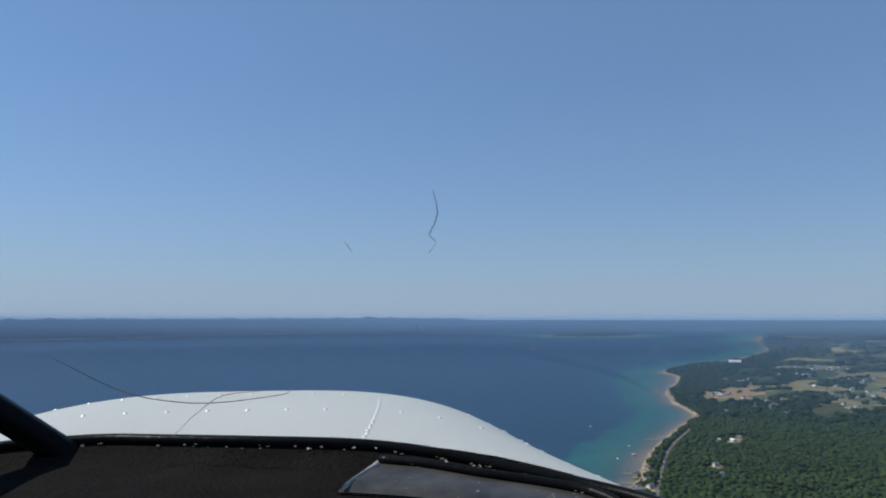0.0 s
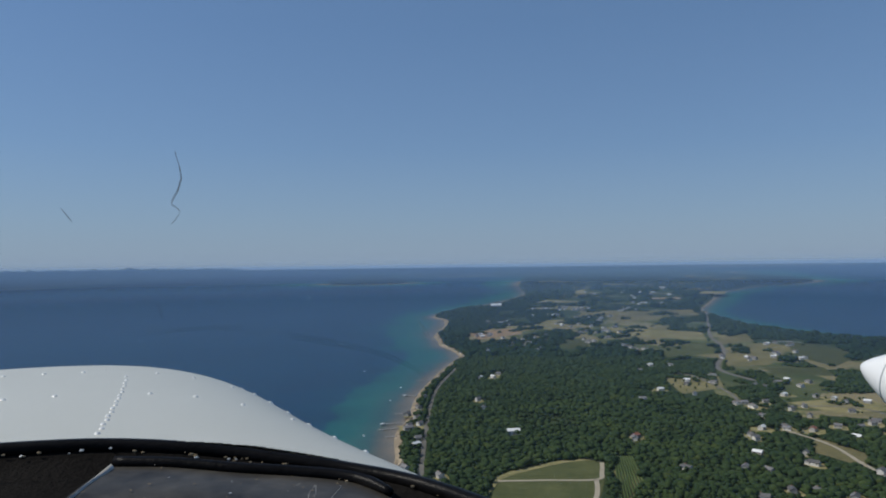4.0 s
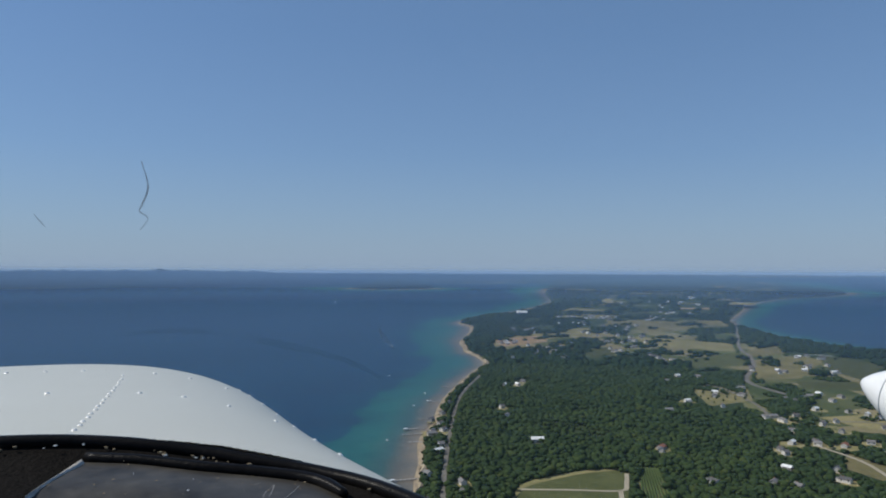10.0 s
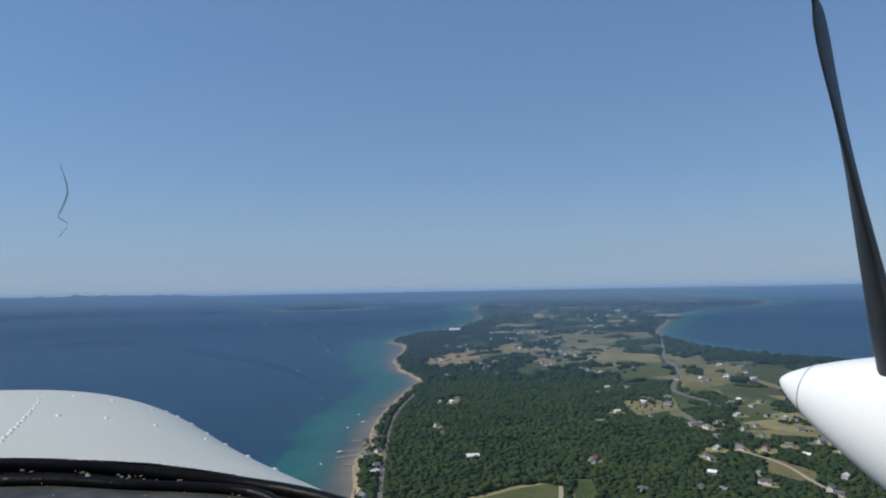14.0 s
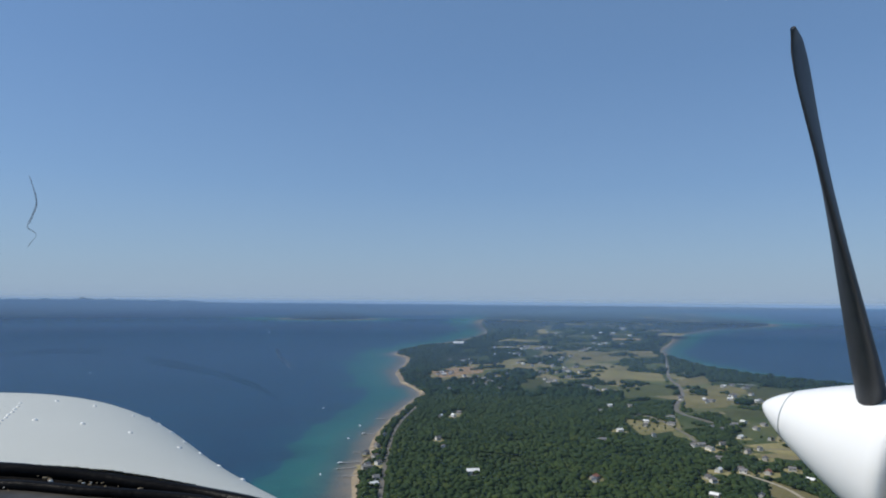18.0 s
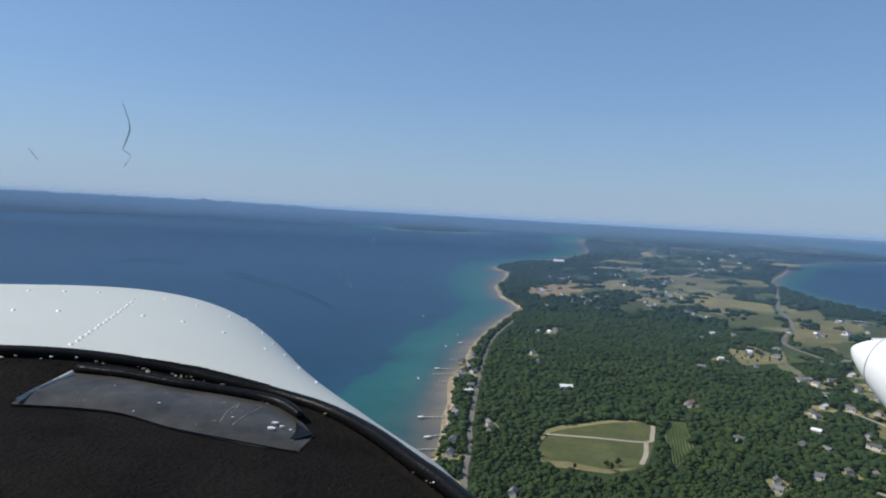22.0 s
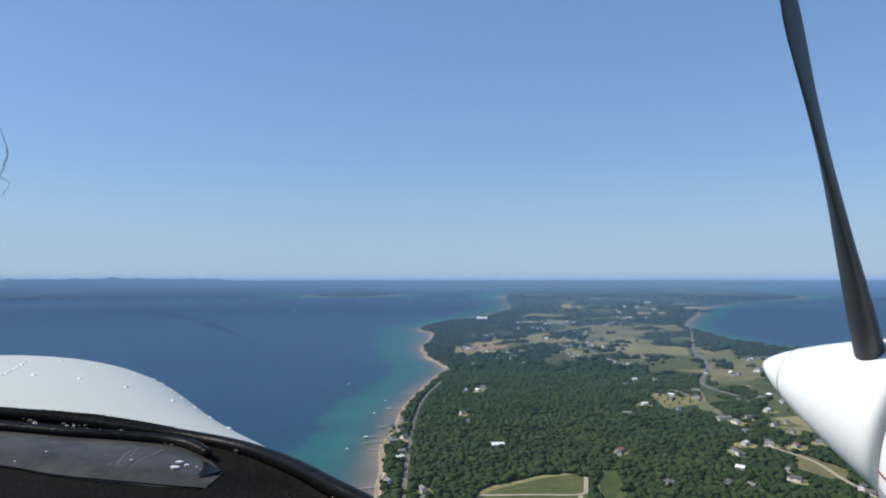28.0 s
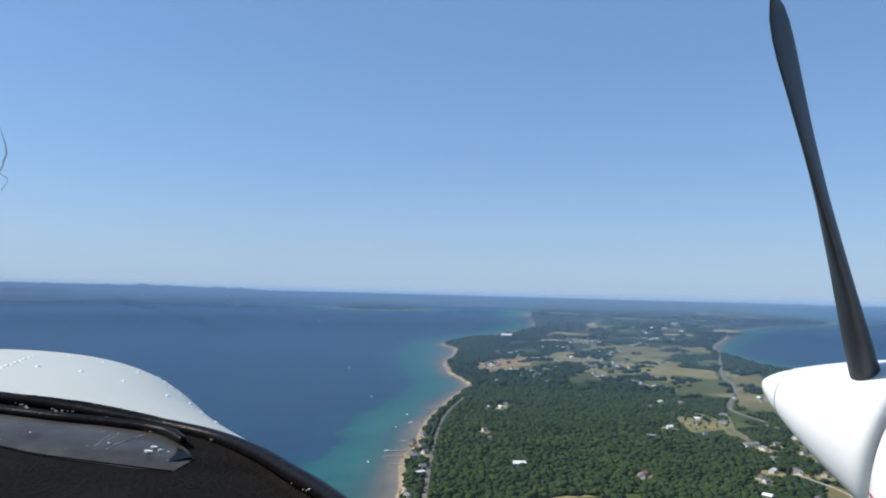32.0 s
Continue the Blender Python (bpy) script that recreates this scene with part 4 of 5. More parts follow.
def wooded(P, margin, wild=0.0):
    """Which plan points carry trees."""
    ok = shore_gap(P) > margin
    far = np.sqrt(np.hypot(P[:, 0], P[:, 1]))
    Q = P + 0.022 * far[:, None] * np.array([(noise.noise(Vector((x * 4, y * 4, 6.1))) + 0.6 * noise.noise(Vector((x * 13, y * 13, 1.7))), noise.noise(Vector((x * 4, y * 4, 16.1)))) for x, y in P])
    hedge = np.array([noise.noise(Vector((0.9 * x + 0.4 * y, (0.9 * y - 0.4 * x) * 2.6, 3.3))) + 0.5 * noise.noise(Vector((x * 5, y * 5, 7.7))) for x, y in P]) > 0.32
    hedge &= (np.hypot(P[:, 0], P[:, 1]) > 6.0)
    for f in FIELD_LINES:
        for k in (0.0, 0.5, 1.0):
            ok &= hedge | ~inside(Q * (1 + k * np.where(np.hypot(P[:, 0], P[:, 1]) < 5, 0.02, 0.055))[:, None], f)
    for l, w in ROAD_LINES:
        for k in (1.0, 1.012, 1.024):
            ok[ok] = to_line(P[ok] * k, l) > (w * 0.5 + (1.0 if w != 2.9 else 0.45)) / S
    op = inside(P, np.array(OPEN))
    if op.any():
        Q = P[op] * 1.02
        copse = np.array([noise.noise(Vector((0.82 * x + 0.57 * y, (-0.57 * x + 0.82 * y) * 2.1, 8.1))) + 0.45 * noise.noise(Vector((x * 4.5, y * 4.5, 2.1))) for x, y in Q])
        ok[op] &= copse > 0.0
    near = np.full(len(P), 1e9)
    for h, q in [*zip(HOUSE_AT, ROOM), *((c[:2], c[2]) for c in CLEAR)]:
        near = np.minimum(near, np.hypot(P[:, 0] - h[0], P[:, 1] - h[1]) / q)
        near = np.minimum(near, np.hypot(P[:, 0] * 1.015 - h[0], P[:, 1] * 1.015 - h[1]) / q)
    ok &= near > 1.0
    return ok


def blob(level, seed):
    bm = bmesh.new()
    bmesh.ops.create_icosphere(bm, subdivisions=level, radius=0.5)
    r = random.Random(seed)
    for v in bm.verts:
        v.co *= 1 + r.uniform(-0.22, 0.22)
        v.co.z *= 1.0
    V = np.array([v.co[:] for v in bm.verts])
    F = np.array([[v.index for v in f.verts] for f in bm.faces])
    bm.free()
    return V, F


def clumps(seed):
    """A crown of four uneven clumps."""
    r = random.Random(seed)
    vs, fs, n = [], [], 0
    for k in range(4):
        V, F = blob(1, seed * 11 + k)
        s = r.uniform(0.50, 0.85)
        a = 6.28 * k / 3 + r.uniform(-0.5, 0.5)
        q = 0.0 if k == 3 else r.uniform(0.20, 0.38)
        off = np.array((q * math.cos(a), q * math.sin(a), 0.30 if k == 3 else r.uniform(-0.25, 0.18)))
        vs.append(V * s * (1, 1, 0.95) + off)
        fs.append(F + n)
        n += len(V)
    return np.vstack(vs), np.vstack(fs)


def scatter(name, P, base, sizes, shapes, material, label, squash=0.85):
    """Many crowns in one mesh."""
    gen = np.random.default_rng(len(P))
    allV, allF, n = [], [], 0
    pick = gen.integers(0, len(shapes), len(P))
    for k, (V, F) in enumerate(shapes):
        ids = np.nonzero(pick == k)[0]
        if not len(ids):
            continue
        a = gen.uniform(0, 6.28, len(ids))
        s = sizes[ids]
        tall = s * gen.uniform(0.85, 1.35, len(ids)) * squash
        c, q = np.cos(a), np.sin(a)
        X = (V[None, :, 0] * c[:, None] - V[None, :, 1] * q[:, None]) * s[:, None] + base[ids, 0, None]
        Y = (V[None, :, 0] * q[:, None] + V[None, :, 1] * c[:, None]) * s[:, None] + base[ids, 1, None]
        Z = (V[None, :, 2] + 0.35) * tall[:, None] + base[ids, 2, None]
        allV.append(np.stack([X, Y, Z], -1).reshape(-1, 3))
        allF.append((F[None] + (np.arange(len(ids)) * len(V))[:, None, None]).reshape(-1, 3) + n)
        n += len(ids) * len(V)
    ob = new(name, quick_mesh(name, np.vstack(allV), np.vstack(allF), material, False))
    return tagged(ob, label, "trees", kind="stuff")


def plant(name, a0, a1, d0, d1, step, size, shapes, material, label, margin, squash=0.85, rise=0.9):
    gen = np.random.default_rng(int(d0 * 100))
    w = step / S
    gx, gy = np.meshgrid(np.arange(-d1, d1, w), np.arange(-d1 * 0.2, d1, w))
    P = np.stack([gx.ravel() + w * 0.5 * (np.round(gy.ravel() / w) % 2), gy.ravel()], 1) + gen.uniform(-0.62, 0.62, (gx.size, 2)) * w
    d, a = np.hypot(P[:, 0], P[:, 1]), np.degrees(np.arctan2(P[:, 0], P[:, 1]))
    P = P[(d > d0) & (d < d1) & (a > a0) & (a < a1)]
    P = P[wooded(P, margin)]
    thin = np.array([noise.noise(Vector((x * 2.2, y * 2.2, 3.7))) for x, y in P])
    P = P[(thin > -0.42) | (gen.random(len(P)) < 0.35)]
    base = settle(P)
    gap = np.clip(shore_gap(P) / 0.3, 0, 1)
    base[:, 2] += rise + hill(P) * gap
    s = size * (0.60 + 0.40 * gen.random(len(P)) + 0.85 * gen.random(len(P)) ** 4)
    base[:, 2] += size * np.array([0.42 * noise.noise(Vector((x * 11, y * 11, 4.4))) + 0.30 * noise.noise(Vector((x * 29, y * 29, 8.8))) for x, y in P])
    return scatter(name, P, base, s, shapes, material, label, squash)


plant("near_woods", 0, 78, 1.55, 3.7, 1.8, 3.1, [clumps(k) for k in range(10)], M_WOODS, "dense dark green summer woods in full leaf", 0.012, 0.64, 1.4)
plant("woods", 0, 78, 3.7, 8.2, 2.25, 3.5, [blob(1, k) for k in range(9)], M_WOODS, "dense green woods on the peninsula", 0.03, 0.62, 1.4)
plant("far_woods", 8, 66, 8.2, 17, 4.6, 6.6, [blob(1, 20 + k) for k in range(6)], M_WOODS_FAR, "far dark green woods beyond the fields", 0.05, 0.55)
plant("distant_woods", 0, 62, 17, 60, 13, 16, [blob(1, 40 + k) for k in range(5)], M_WOODS_FAR, "distant woods towards the skyline", 0.15, 0.45, rise=-3)
plant("distant_woods", -44, 14, 30, 120, 32, 40, [blob(1, 50 + k) for k in range(4)], M_COUNTRY_FAR, "hazy woods along the far shore", 0.3, 0.28, rise=-4)

# ---------------- lake shore: docks and boats ----------------
def make_dock(length):
    root = new("dock")
    n = max(3, int(length / 1.2))
    bm = bmesh.new()
    box(bm, -length, 0.6, -0.42, 0.42, 0.55, 0.67)
    part("deck", bm_mesh("deck", bm, M_DOCK), root)
    for k in range(n):
        for s in (-0.38, 0.38):
            v, f = tube(((-length * k / n, s, -1.2), (-length * k / n, s, 0.95)), 0.07, 6)
            part("post", mesh_of("post", v, f, M_TRUNK), root)
    return root


def make_lift():
    root = new("boat_lift")
    bm = bmesh.new()
    box(bm, -1.6, 1.6, -0.9, 0.9, 1.35, 1.5, 0.04)
    part("canopy", bm_mesh("canopy", bm, M_BOAT, False), root, "white canvas canopy")
    for x in (-1.5, 1.5):
        for y in (-0.8, 0.8):
            v, f = tube(((x, y, -1.0), (x, y, 1.36)), 0.06, 6)
            part("post", mesh_of("post", v, f, M_METAL), root)
    return root


def hull_mesh(l, w, h):
    V, F = [], []
    n = 10
    for i in range(n + 1):
        u = i / n
        hw = w / 2 * (1 - max(0, (u - 0.45) / 0.55) ** 2.2)
        hw = max(hw, 0.02)
        x = (u - 0.5) * l
        z = h * (1 + 0.25 * u * u)
        V += [(x, -hw, z), (x, -hw * 0.75, 0.12), (x, 0, -0.12 + 0.2 * u ** 4), (x, hw * 0.75, 0.12), (x, hw, z)]
    for i in range(n):
        for k in range(4):
            F.append((5 * i + k, 5 * i + k + 1, 5 * i + k + 6, 5 * i + k + 5))
        F.append((5 * i, 5 * i + 5, 5 * i + 9, 5 * i + 4))
    F += [(0, 1, 2, 3, 4), tuple(5 * n + k for k in (4, 3, 2, 1, 0))]
    return V, F


def make_motorboat(l=4.6):
    root = new("motor_boat")
    part("hull", mesh_of("hull", *hull_mesh(l, l * 0.36, l * 0.13), M_BOAT, True), root)
    bm = bmesh.new()
    box(bm, -l * 0.1, l * 0.16, -l * 0.12, l * 0.12, l * 0.12, l * 0.25, 0.06)
    part("cabin", bm_mesh("cabin", bm, M_BOAT), root)
    bm = bmesh.new()
    box(bm, l * 0.162, l * 0.185, -l * 0.11, l * 0.11, l * 0.17, l * 0.26)
    part("windshield", bm_mesh("windshield", bm, M_PANE), root)
    return root


def make_sailboat(l=9.0):
    root = new("sailing_boat")
    part("hull", mesh_of("hull", *hull_mesh(l, l * 0.3, l * 0.12), M_BOAT, True), root)
    v, f = tube(((l * 0.06, 0, l * 0.1), (l * 0.06, 0, l * 1.35)), 0.09, 6)
    part("mast", mesh_of("mast", v, f, M_METAL), root)
    z0, z1 = l * 0.22, l * 1.3
    sail = [(l * 0.05, 0.03, z0), (l * 0.05, 0.03, z1), (-l * 0.42, 0.25, z0), (l * 0.05, -0.03, z0), (l * 0.05, -0.03, z1), (-l * 0.42, 0.19, z0)]
    part("mainsail", mesh_of("mainsail", sail, ((0, 1, 2), (5, 4, 3), (0, 3, 4, 1), (1, 4, 5, 2), (2, 5, 3, 0)), M_BOAT), root, "white triangular sail")
    return root


dock = tagged(make_dock(9.0), "narrow pale plank dock on posts in the shallows", "dock", "docks along the shore")
lift = tagged(make_lift(), "white canopied boat lift beside a dock", "boat lift")
for x, y, x1, y1, lifted in ((1.48, 3.68, 1.33, 3.71, 1), (1.34, 3.42, 1.25, 3.41, 1), (1.25, 3.24, 1.14, 3.26, 0), (1.18, 3.11, 1.08, 3.14, 0), (1.87, 4.56, 1.75, 4.58, 0), (1.95, 4.69, 1.82, 4.72, 1), (1.80, 4.36, 1.71, 4.39, 0), (2.12, 4.93, 2.03, 4.97, 0), (2.45, 5.5, 2.36, 5.56, 1), (2.85, 6.08, 2.76, 6.16, 0), (0.98, 2.7, 0.85, 2.74, 0), (0.86, 2.42, 0.74, 2.47, 1)):
    a, b = settle([(x, y)])[0], settle([(x1, y1)])[0]
    ob = copy_thing(dock, pose(a[0], a[1], 0.1, 0, 0, math.degrees(math.atan2(a[1] - b[1], a[0] - b[0]))))
    ob.scale = (math.hypot(*(a - b)[:2]) / 9.0, 1, 1)
    if lifted:
        copy_thing(lift, pose(b[0] + 0.5, b[1] - 1.9, 0.0, 0, 0, 10))
boat = tagged(make_motorboat(), "small white motor boat lying on the lake", "boat", "boats on the lake")
for x, y, a in ((2.58, 6.95, 20), (2.5, 5.92, 100), (-0.21, 8.66, 170), (2.85, 18.2, 10), (-1.5, 13, 60), (3.2, 9.4, 20), (2.2, 5.45, 95), (0.9, 11.5, 150), (1.62, 4.5, 80)):
    p = settle([(x, y)])[0]
    copy_thing(boat, pose(p[0], p[1], p[2] + 0.05, 0, 0, a)).scale = (0.72, 0.72, 0.72)
yacht = tagged(make_sailboat(), "white sailing boat far out on the bay", "boat", "boats on the lake")
p = settle([(6.69, 22.4)])[0]
yacht.matrix_world = pose(p[0], p[1], p[2] + 0.1, 0, 0, 200)
for p in (dock, lift, boat):
    for o in list(p.children_recursive) + [p]:
        bpy.data.objects.remove(o)

# lone trees in the orchard meadow and yards
def make_tree(seed):
    root = new("tree")
    v, f = tube(((0, 0, -0.4), (0.05, 0.03, 1.0), (0.1, -0.04, 2.2)), 0.2, 6, lambda u: 1 - 0.6 * u)
    part("trunk", mesh_of("trunk", v, f, M_TRUNK), root)
    for k in range(3):
        a = 2.1 * k + seed
        v, f = tube(((0.05, 0, 1.1), (0.5 * math.cos(a), 0.5 * math.sin(a), 1.8), (0.9 * math.cos(a), 0.9 * math.sin(a), 2.5)), 0.08, 5, lambda u: 1 - 0.6 * u)
        part("limb", mesh_of("limb", v, f, M_TRUNK), root)
    V, F = clumps(60 + seed)
    part("crown", quick_mesh("crown", V * (2.6, 2.6, 2.7) + (0, 0, 2.5), F, M_WOODS), root)
    return tagged(root, "small round leafy tree standing alone on dry grass", "tree", "lone trees in the meadow")


trees = [make_tree(k) for k in range(3)]
rng = random.Random(3)
spots = [(4.35 + 0.1 * i + 0.03 * j, 4.55 + 0.1 * j) for i in range(5) for j in range(4)]
spots += [(rng.uniform(1.7, 2.3), rng.uniform(2.8, 2.9)) for _ in range(6)] + [(h[0] + rng.uniform(-0.06, 0.06), h[1] + rng.uniform(-0.06, 0.06)) for h in HOUSES[:58] for _ in range(2)]
for x, y in spots:
    x, y = x + rng.uniform(-0.02, 0.02), y + rng.uniform(-0.02, 0.02)
    if min(math.hypot(x - h[0], y - h[1]) for h in HOUSES) < 0.036 or shore_gap(np.array([(x, y)]))[0] < 0.03:
        continue
    q = settle([(x, y)])[0]
    s = rng.uniform(0.5, 0.95)
    ob = copy_thing(trees[rng.randrange(3)], pose(q[0], q[1], 1.2, 0, 0, rng.uniform(0, 360)))
    ob.scale = (s, s, s * rng.uniform(0.9, 1.2))
for p in trees:
    for o in list(p.children_recursive) + [p]:
        bpy.data.objects.remove(o)

# rows of vines
for k in range(9):
    u = k / 8
    a = np.array((2.57 + 0.08 * u, 3.36 - 0.05 * u))
    b = np.array((2.10 + 0.30 * u, 2.76 + 0.20 * u))
    q = settle([a, b], 1.5)
    v, f = tube([q[0] + (q[1] - q[0]) * t + np.array((0.12 * math.sin(9 * t + k), 0, 0.15 * math.sin(23 * t))) for t in np.linspace(0, 1, 30)], 0.55, 6)
    tagged(new("vine_row", mesh_of("vine_row", v, f, M_VINE)), "straight green row of trained vines", "vines", "rows in the vineyard")

# ---------------- the country scaled up, its far part shrunk to fit the eye's view ---
def drawn_in_reach(d):
    """Metres from the eye for d drawing units; past 2.4 km the country is drawn in along the lines of sight, so that
    the skyline lies within 5 km.
    """
    near, most = 2400.0, 4850.0
    m = np.asarray(d, dtype=float) * SIZE
    return np.where(m > near, near + (most - near) * (1 - np.exp(-np.maximum(m - near, 0) / (most - near))), m)


def bring_to_size():
    at = np.array(DRAWN_EYE)
    for ob in list(scene.objects):
        if ob.parent is not None or ob in (cam, sun):
            continue
        if ob.type == "MESH":
            v = np.empty(3 * len(ob.data.vertices), dtype=np.float32)
            ob.data.vertices.foreach_get("co", v)
            v = v.reshape(-1, 3) - at
            d = np.maximum(np.linalg.norm(v, axis=1), 1e-6)
            v = at + v * (drawn_in_reach(d) / (SIZE * d))[:, None]
            ob.data.vertices.foreach_set("co", v.astype(np.float32).ravel())
            ob.data.update()
            ob.scale = (SIZE, SIZE, SIZE)
        else:
            v = np.array(ob.location) - at
            d = np.linalg.norm(v)
            g = float(drawn_in_reach(d)) / d
            ob.location = Vector(SIZE * at + v * g)
            ob.scale = [c * g for c in ob.scale]


bring_to_size()
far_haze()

# ---------------- the aircraft round the eye ----------------
aircraft = tagged(new("aircraft"), "white twin-engined light aircraft seen from its cockpit", "aircraft")
aircraft.location = EYE + Vector((0, 0, 0.022))
aircraft.rotation_euler = (0, 0, radians(-0.7))
NC, NW0, NW1, NL, NP, ND, NZ, NS, NQ, NF = -0.275, 0.630, 0.622, 2.308, 3.176, 0.317, -0.179, -0.026, 5.605, 0.040
RIM = ((-0.83, 0.1, -0.235), (-0.82, 0.35, -0.232), (-0.775, 0.6, -0.222), (-0.68, 0.81, -0.205), (-0.55, 0.925, -0.19), (-0.411, 0.951, -0.183), (-0.304, 0.922, -0.181), (-0.193, 0.893, -0.181), (-0.097, 0.877, -0.183),
       (-0.042, 0.865, -0.186), (0.013, 0.846, -0.191), (0.07, 0.822, -0.199), (0.125, 0.79, -0.207), (0.18, 0.754, -0.215), (0.227, 0.697, -0.22), (0.257, 0.611, -0.222), (0.274, 0.525, -0.225), (0.287, 0.46, -0.228), (0.30, 0.3, -0.232), (0.305, 0.1, -0.236))
RIMC = curve_points(RIM, 6)


def nose_point(v, y):
    """A point of the nose skin: v from -1 to 1 over the top, y ahead."""
    u = max(0.0, (y - 0.85) / (NL - 0.85))
    c = math.sqrt(max(1 - u ** NQ, 0.0))
    w = (NW0 + (NW1 - NW0) * u) * max(c, 1e-3) + NF * min(max((1.3 - y) / 0.5, 0), 1.3) ** 2
    a = v * math.pi / 2
    sx = math.copysign(abs(math.sin(a)) ** (2 / NP), a)
    return Vector((NC + w * sx, y, NZ + NS * u - ND + ND * c * abs(math.cos(a)) ** (2 / NP)))


def nose_at(x, y):
    """Height of the nose skin over a plan point."""
    u = max(0.0, (y - 0.85) / (NL - 0.85))
    c = math.sqrt(max(1 - u ** NQ, 0.0))
    w = (NW0 + (NW1 - NW0) * u) * max(c, 1e-3) + NF * min(max((1.3 - y) / 0.5, 0), 1.3) ** 2
    s = min(abs(x - NC) / w, 1.0)
    return NZ + NS * u - ND + ND * c * (1 - s ** NP) ** (1 / NP)


def build_nose():
    ys = np.concatenate([np.linspace(-1.65, 0.4, 8), np.linspace(0.403, 1.0, 260), np.linspace(1.01, 2.0, 50), NL - (NL - 2.0) * (1 - np.linspace(0.05, 1, 24)) ** 2])
    vs = np.linspace(-1, 1, 221)
    V = [nose_point(v, y) for y in ys for v in vs]
    V += [Vector((NC + (p.x - NC) * 0.92, p.y, -1.1)) for y in ys for p in (nose_point(-1, y), nose_point(1, y))]
    c, n = len(vs), len(ys)
    poly = np.vstack([RIMC[:, :2] + np.stack([0.006 * np.sign(RIMC[:, 0] - NC) * (np.abs(RIMC[:, 0] - NC) > 0.35), np.full(len(RIMC), 0.002)], 1), [(0.4, -2), (-0.95, -2)]])
    i = (np.arange(n - 1)[:, None] * c + np.arange(c - 1)[None, :]).ravel()
    Q = np.stack([i, i + 1, i + c + 1, i + c], 1)
    mid = np.array([tuple(v) for v in V])[Q].mean(1)
    F = [tuple(q) for q in Q[~((mid[:, 2] > -0.36) & inside(mid[:, :2], poly))].tolist()]
    base = c * n
    for j in range(n - 1):
        F.append((j * c, (j + 1) * c, base + 2 * j + 2, base + 2 * j))
        F.append((j * c + c - 1, base + 2 * j + 1, base + 2 * j + 3, (j + 1) * c + c - 1))
        F.append((base + 2 * j, base + 2 * j + 2, base + 2 * j + 3, base + 2 * j + 1))
    return part("nose_cowl", mesh_of("nose_cowl", V, F, M_PAINT, True), aircraft, "white painted nose skin with raised rivets")


nose = build_nose()


def rivet_mesh(r):
    V, F = [(0, 0, r * 0.55)], []
    for ring, (q, z) in enumerate(((0.6, 0.42), (1.0, -0.1))):
        for k in range(8):
            a = math.pi * k / 4
            V.append((r * q * math.cos(a), r * q * math.sin(a), r * z))
    for k in range(8):
        F += [(0, 1 + k, 1 + (k + 1) % 8), (1 + k, 9 + k, 9 + (k + 1) % 8, 1 + (k + 1) % 8)]
    return mesh_of("rivet", V, F, M_RIVET, True)


RIVET = rivet_mesh(0.0049)
RIVET_S = rivet_mesh(0.0040)


def put_rivet(x, y, me=RIVET):
    z = nose_at(x, y)
    e = 0.004
    nrm = Vector((nose_at(x - e, y) - nose_at(x + e, y), nose_at(x, y - e) - nose_at(x, y + e), 2 * e)).normalized()
    m = Matrix.Translation((x, y, z)) @ nrm.to_track_quat("Z", "Y").to_matrix().to_4x4()
    part("rivet", me, nose, "", m)


for k in range(17):                                # the slanting seam
    u = k / 16
    put_rivet(-0.006 - 0.055 * u + 0.0015 * (k % 2), 1.46 - 0.55 * u ** 0.8, RIVET_S)
for y, x0, n in ((1.225, -0.763, 16), (1.55, -0.726, 16)):
    for k in range(n):
        x = x0 + 0.065 * k
        if abs(x + 0.02) > 0.03:
            put_rivet(x, y - 0.25 * max(0, x) - 0.5 * max(0, x - 0.1), RIVET)
for k in range(8):                                 # along the shoulder
    put_rivet(0.262 - 0.004 * k, 0.93 + 0.12 * k, RIVET)
# rubber seal along the foot of the windscreen
V, F = tube([(p[0], p[1] + 0.001, p[2] - 0.003) for p in RIMC], 0.0082, 10)
seal = part("windscreen_seal", mesh_of("windscreen_seal", V, F, M_RUBBER, True), aircraft, "cracked black rubber seal with dried dirt")
gen = random.Random(5)
for k in range(80):
    p = RIMC[gen.randrange(30, len(RIMC) - 8)]
    bm = bmesh.new()
    s = gen.uniform(0.0006, 0.0016)
    bmesh.ops.create_icosphere(bm, subdivisions=1, radius=s)
    for v in bm.verts:
        v.co.x *= gen.uniform(1.0, 2.6)
    ob = part("dirt_speck", bm_mesh("dirt_speck", bm, M_DIRT if k % 4 else M_RIVET), seal)
    ob.location = (p[0] + gen.uniform(-0.006, 0.006), p[1] - gen.uniform(0.006, 0.019), p[2] + gen.uniform(-0.008, -0.003))


# dark top of the instrument panel
def shield_z(x, y):
    return -0.206 - 0.055 * max(0.0, 0.85 - y) - 0.06 * max(0.0, x) - 0.02 * max(0, -x - 0.4)


def build_shield():
    V, F = [], []
    rows = 16
    for i, p in enumerate(RIMC):
        for j in range(rows):
            u = j / (rows - 1)
            y = p[1] + (0.22 - p[1]) * u if p[1] > 0.24 else p[1] - 0.02 * u
            x = p[0] + (NC + (p[0] - NC) * 0.95 - p[0]) * u
            V.append((x, y, p[2] - 0.005 if u < 0.02 else shield_z(x, y)))
        V.append((V[-1][0], V[-1][1] - 0.02, V[-1][2] - 0.25))
    c = rows + 1
    for i in range(len(RIMC) - 1):
        for j in range(rows):
            F.append((i * c + j, i * c + j + 1, (i + 1) * c + j + 1, (i + 1) * c + j))
    return part("glare_shield", mesh_of("glare_shield", V, F, M_LEATHER, True), aircraft, "dark grained vinyl glare shield")


shield = build_shield()
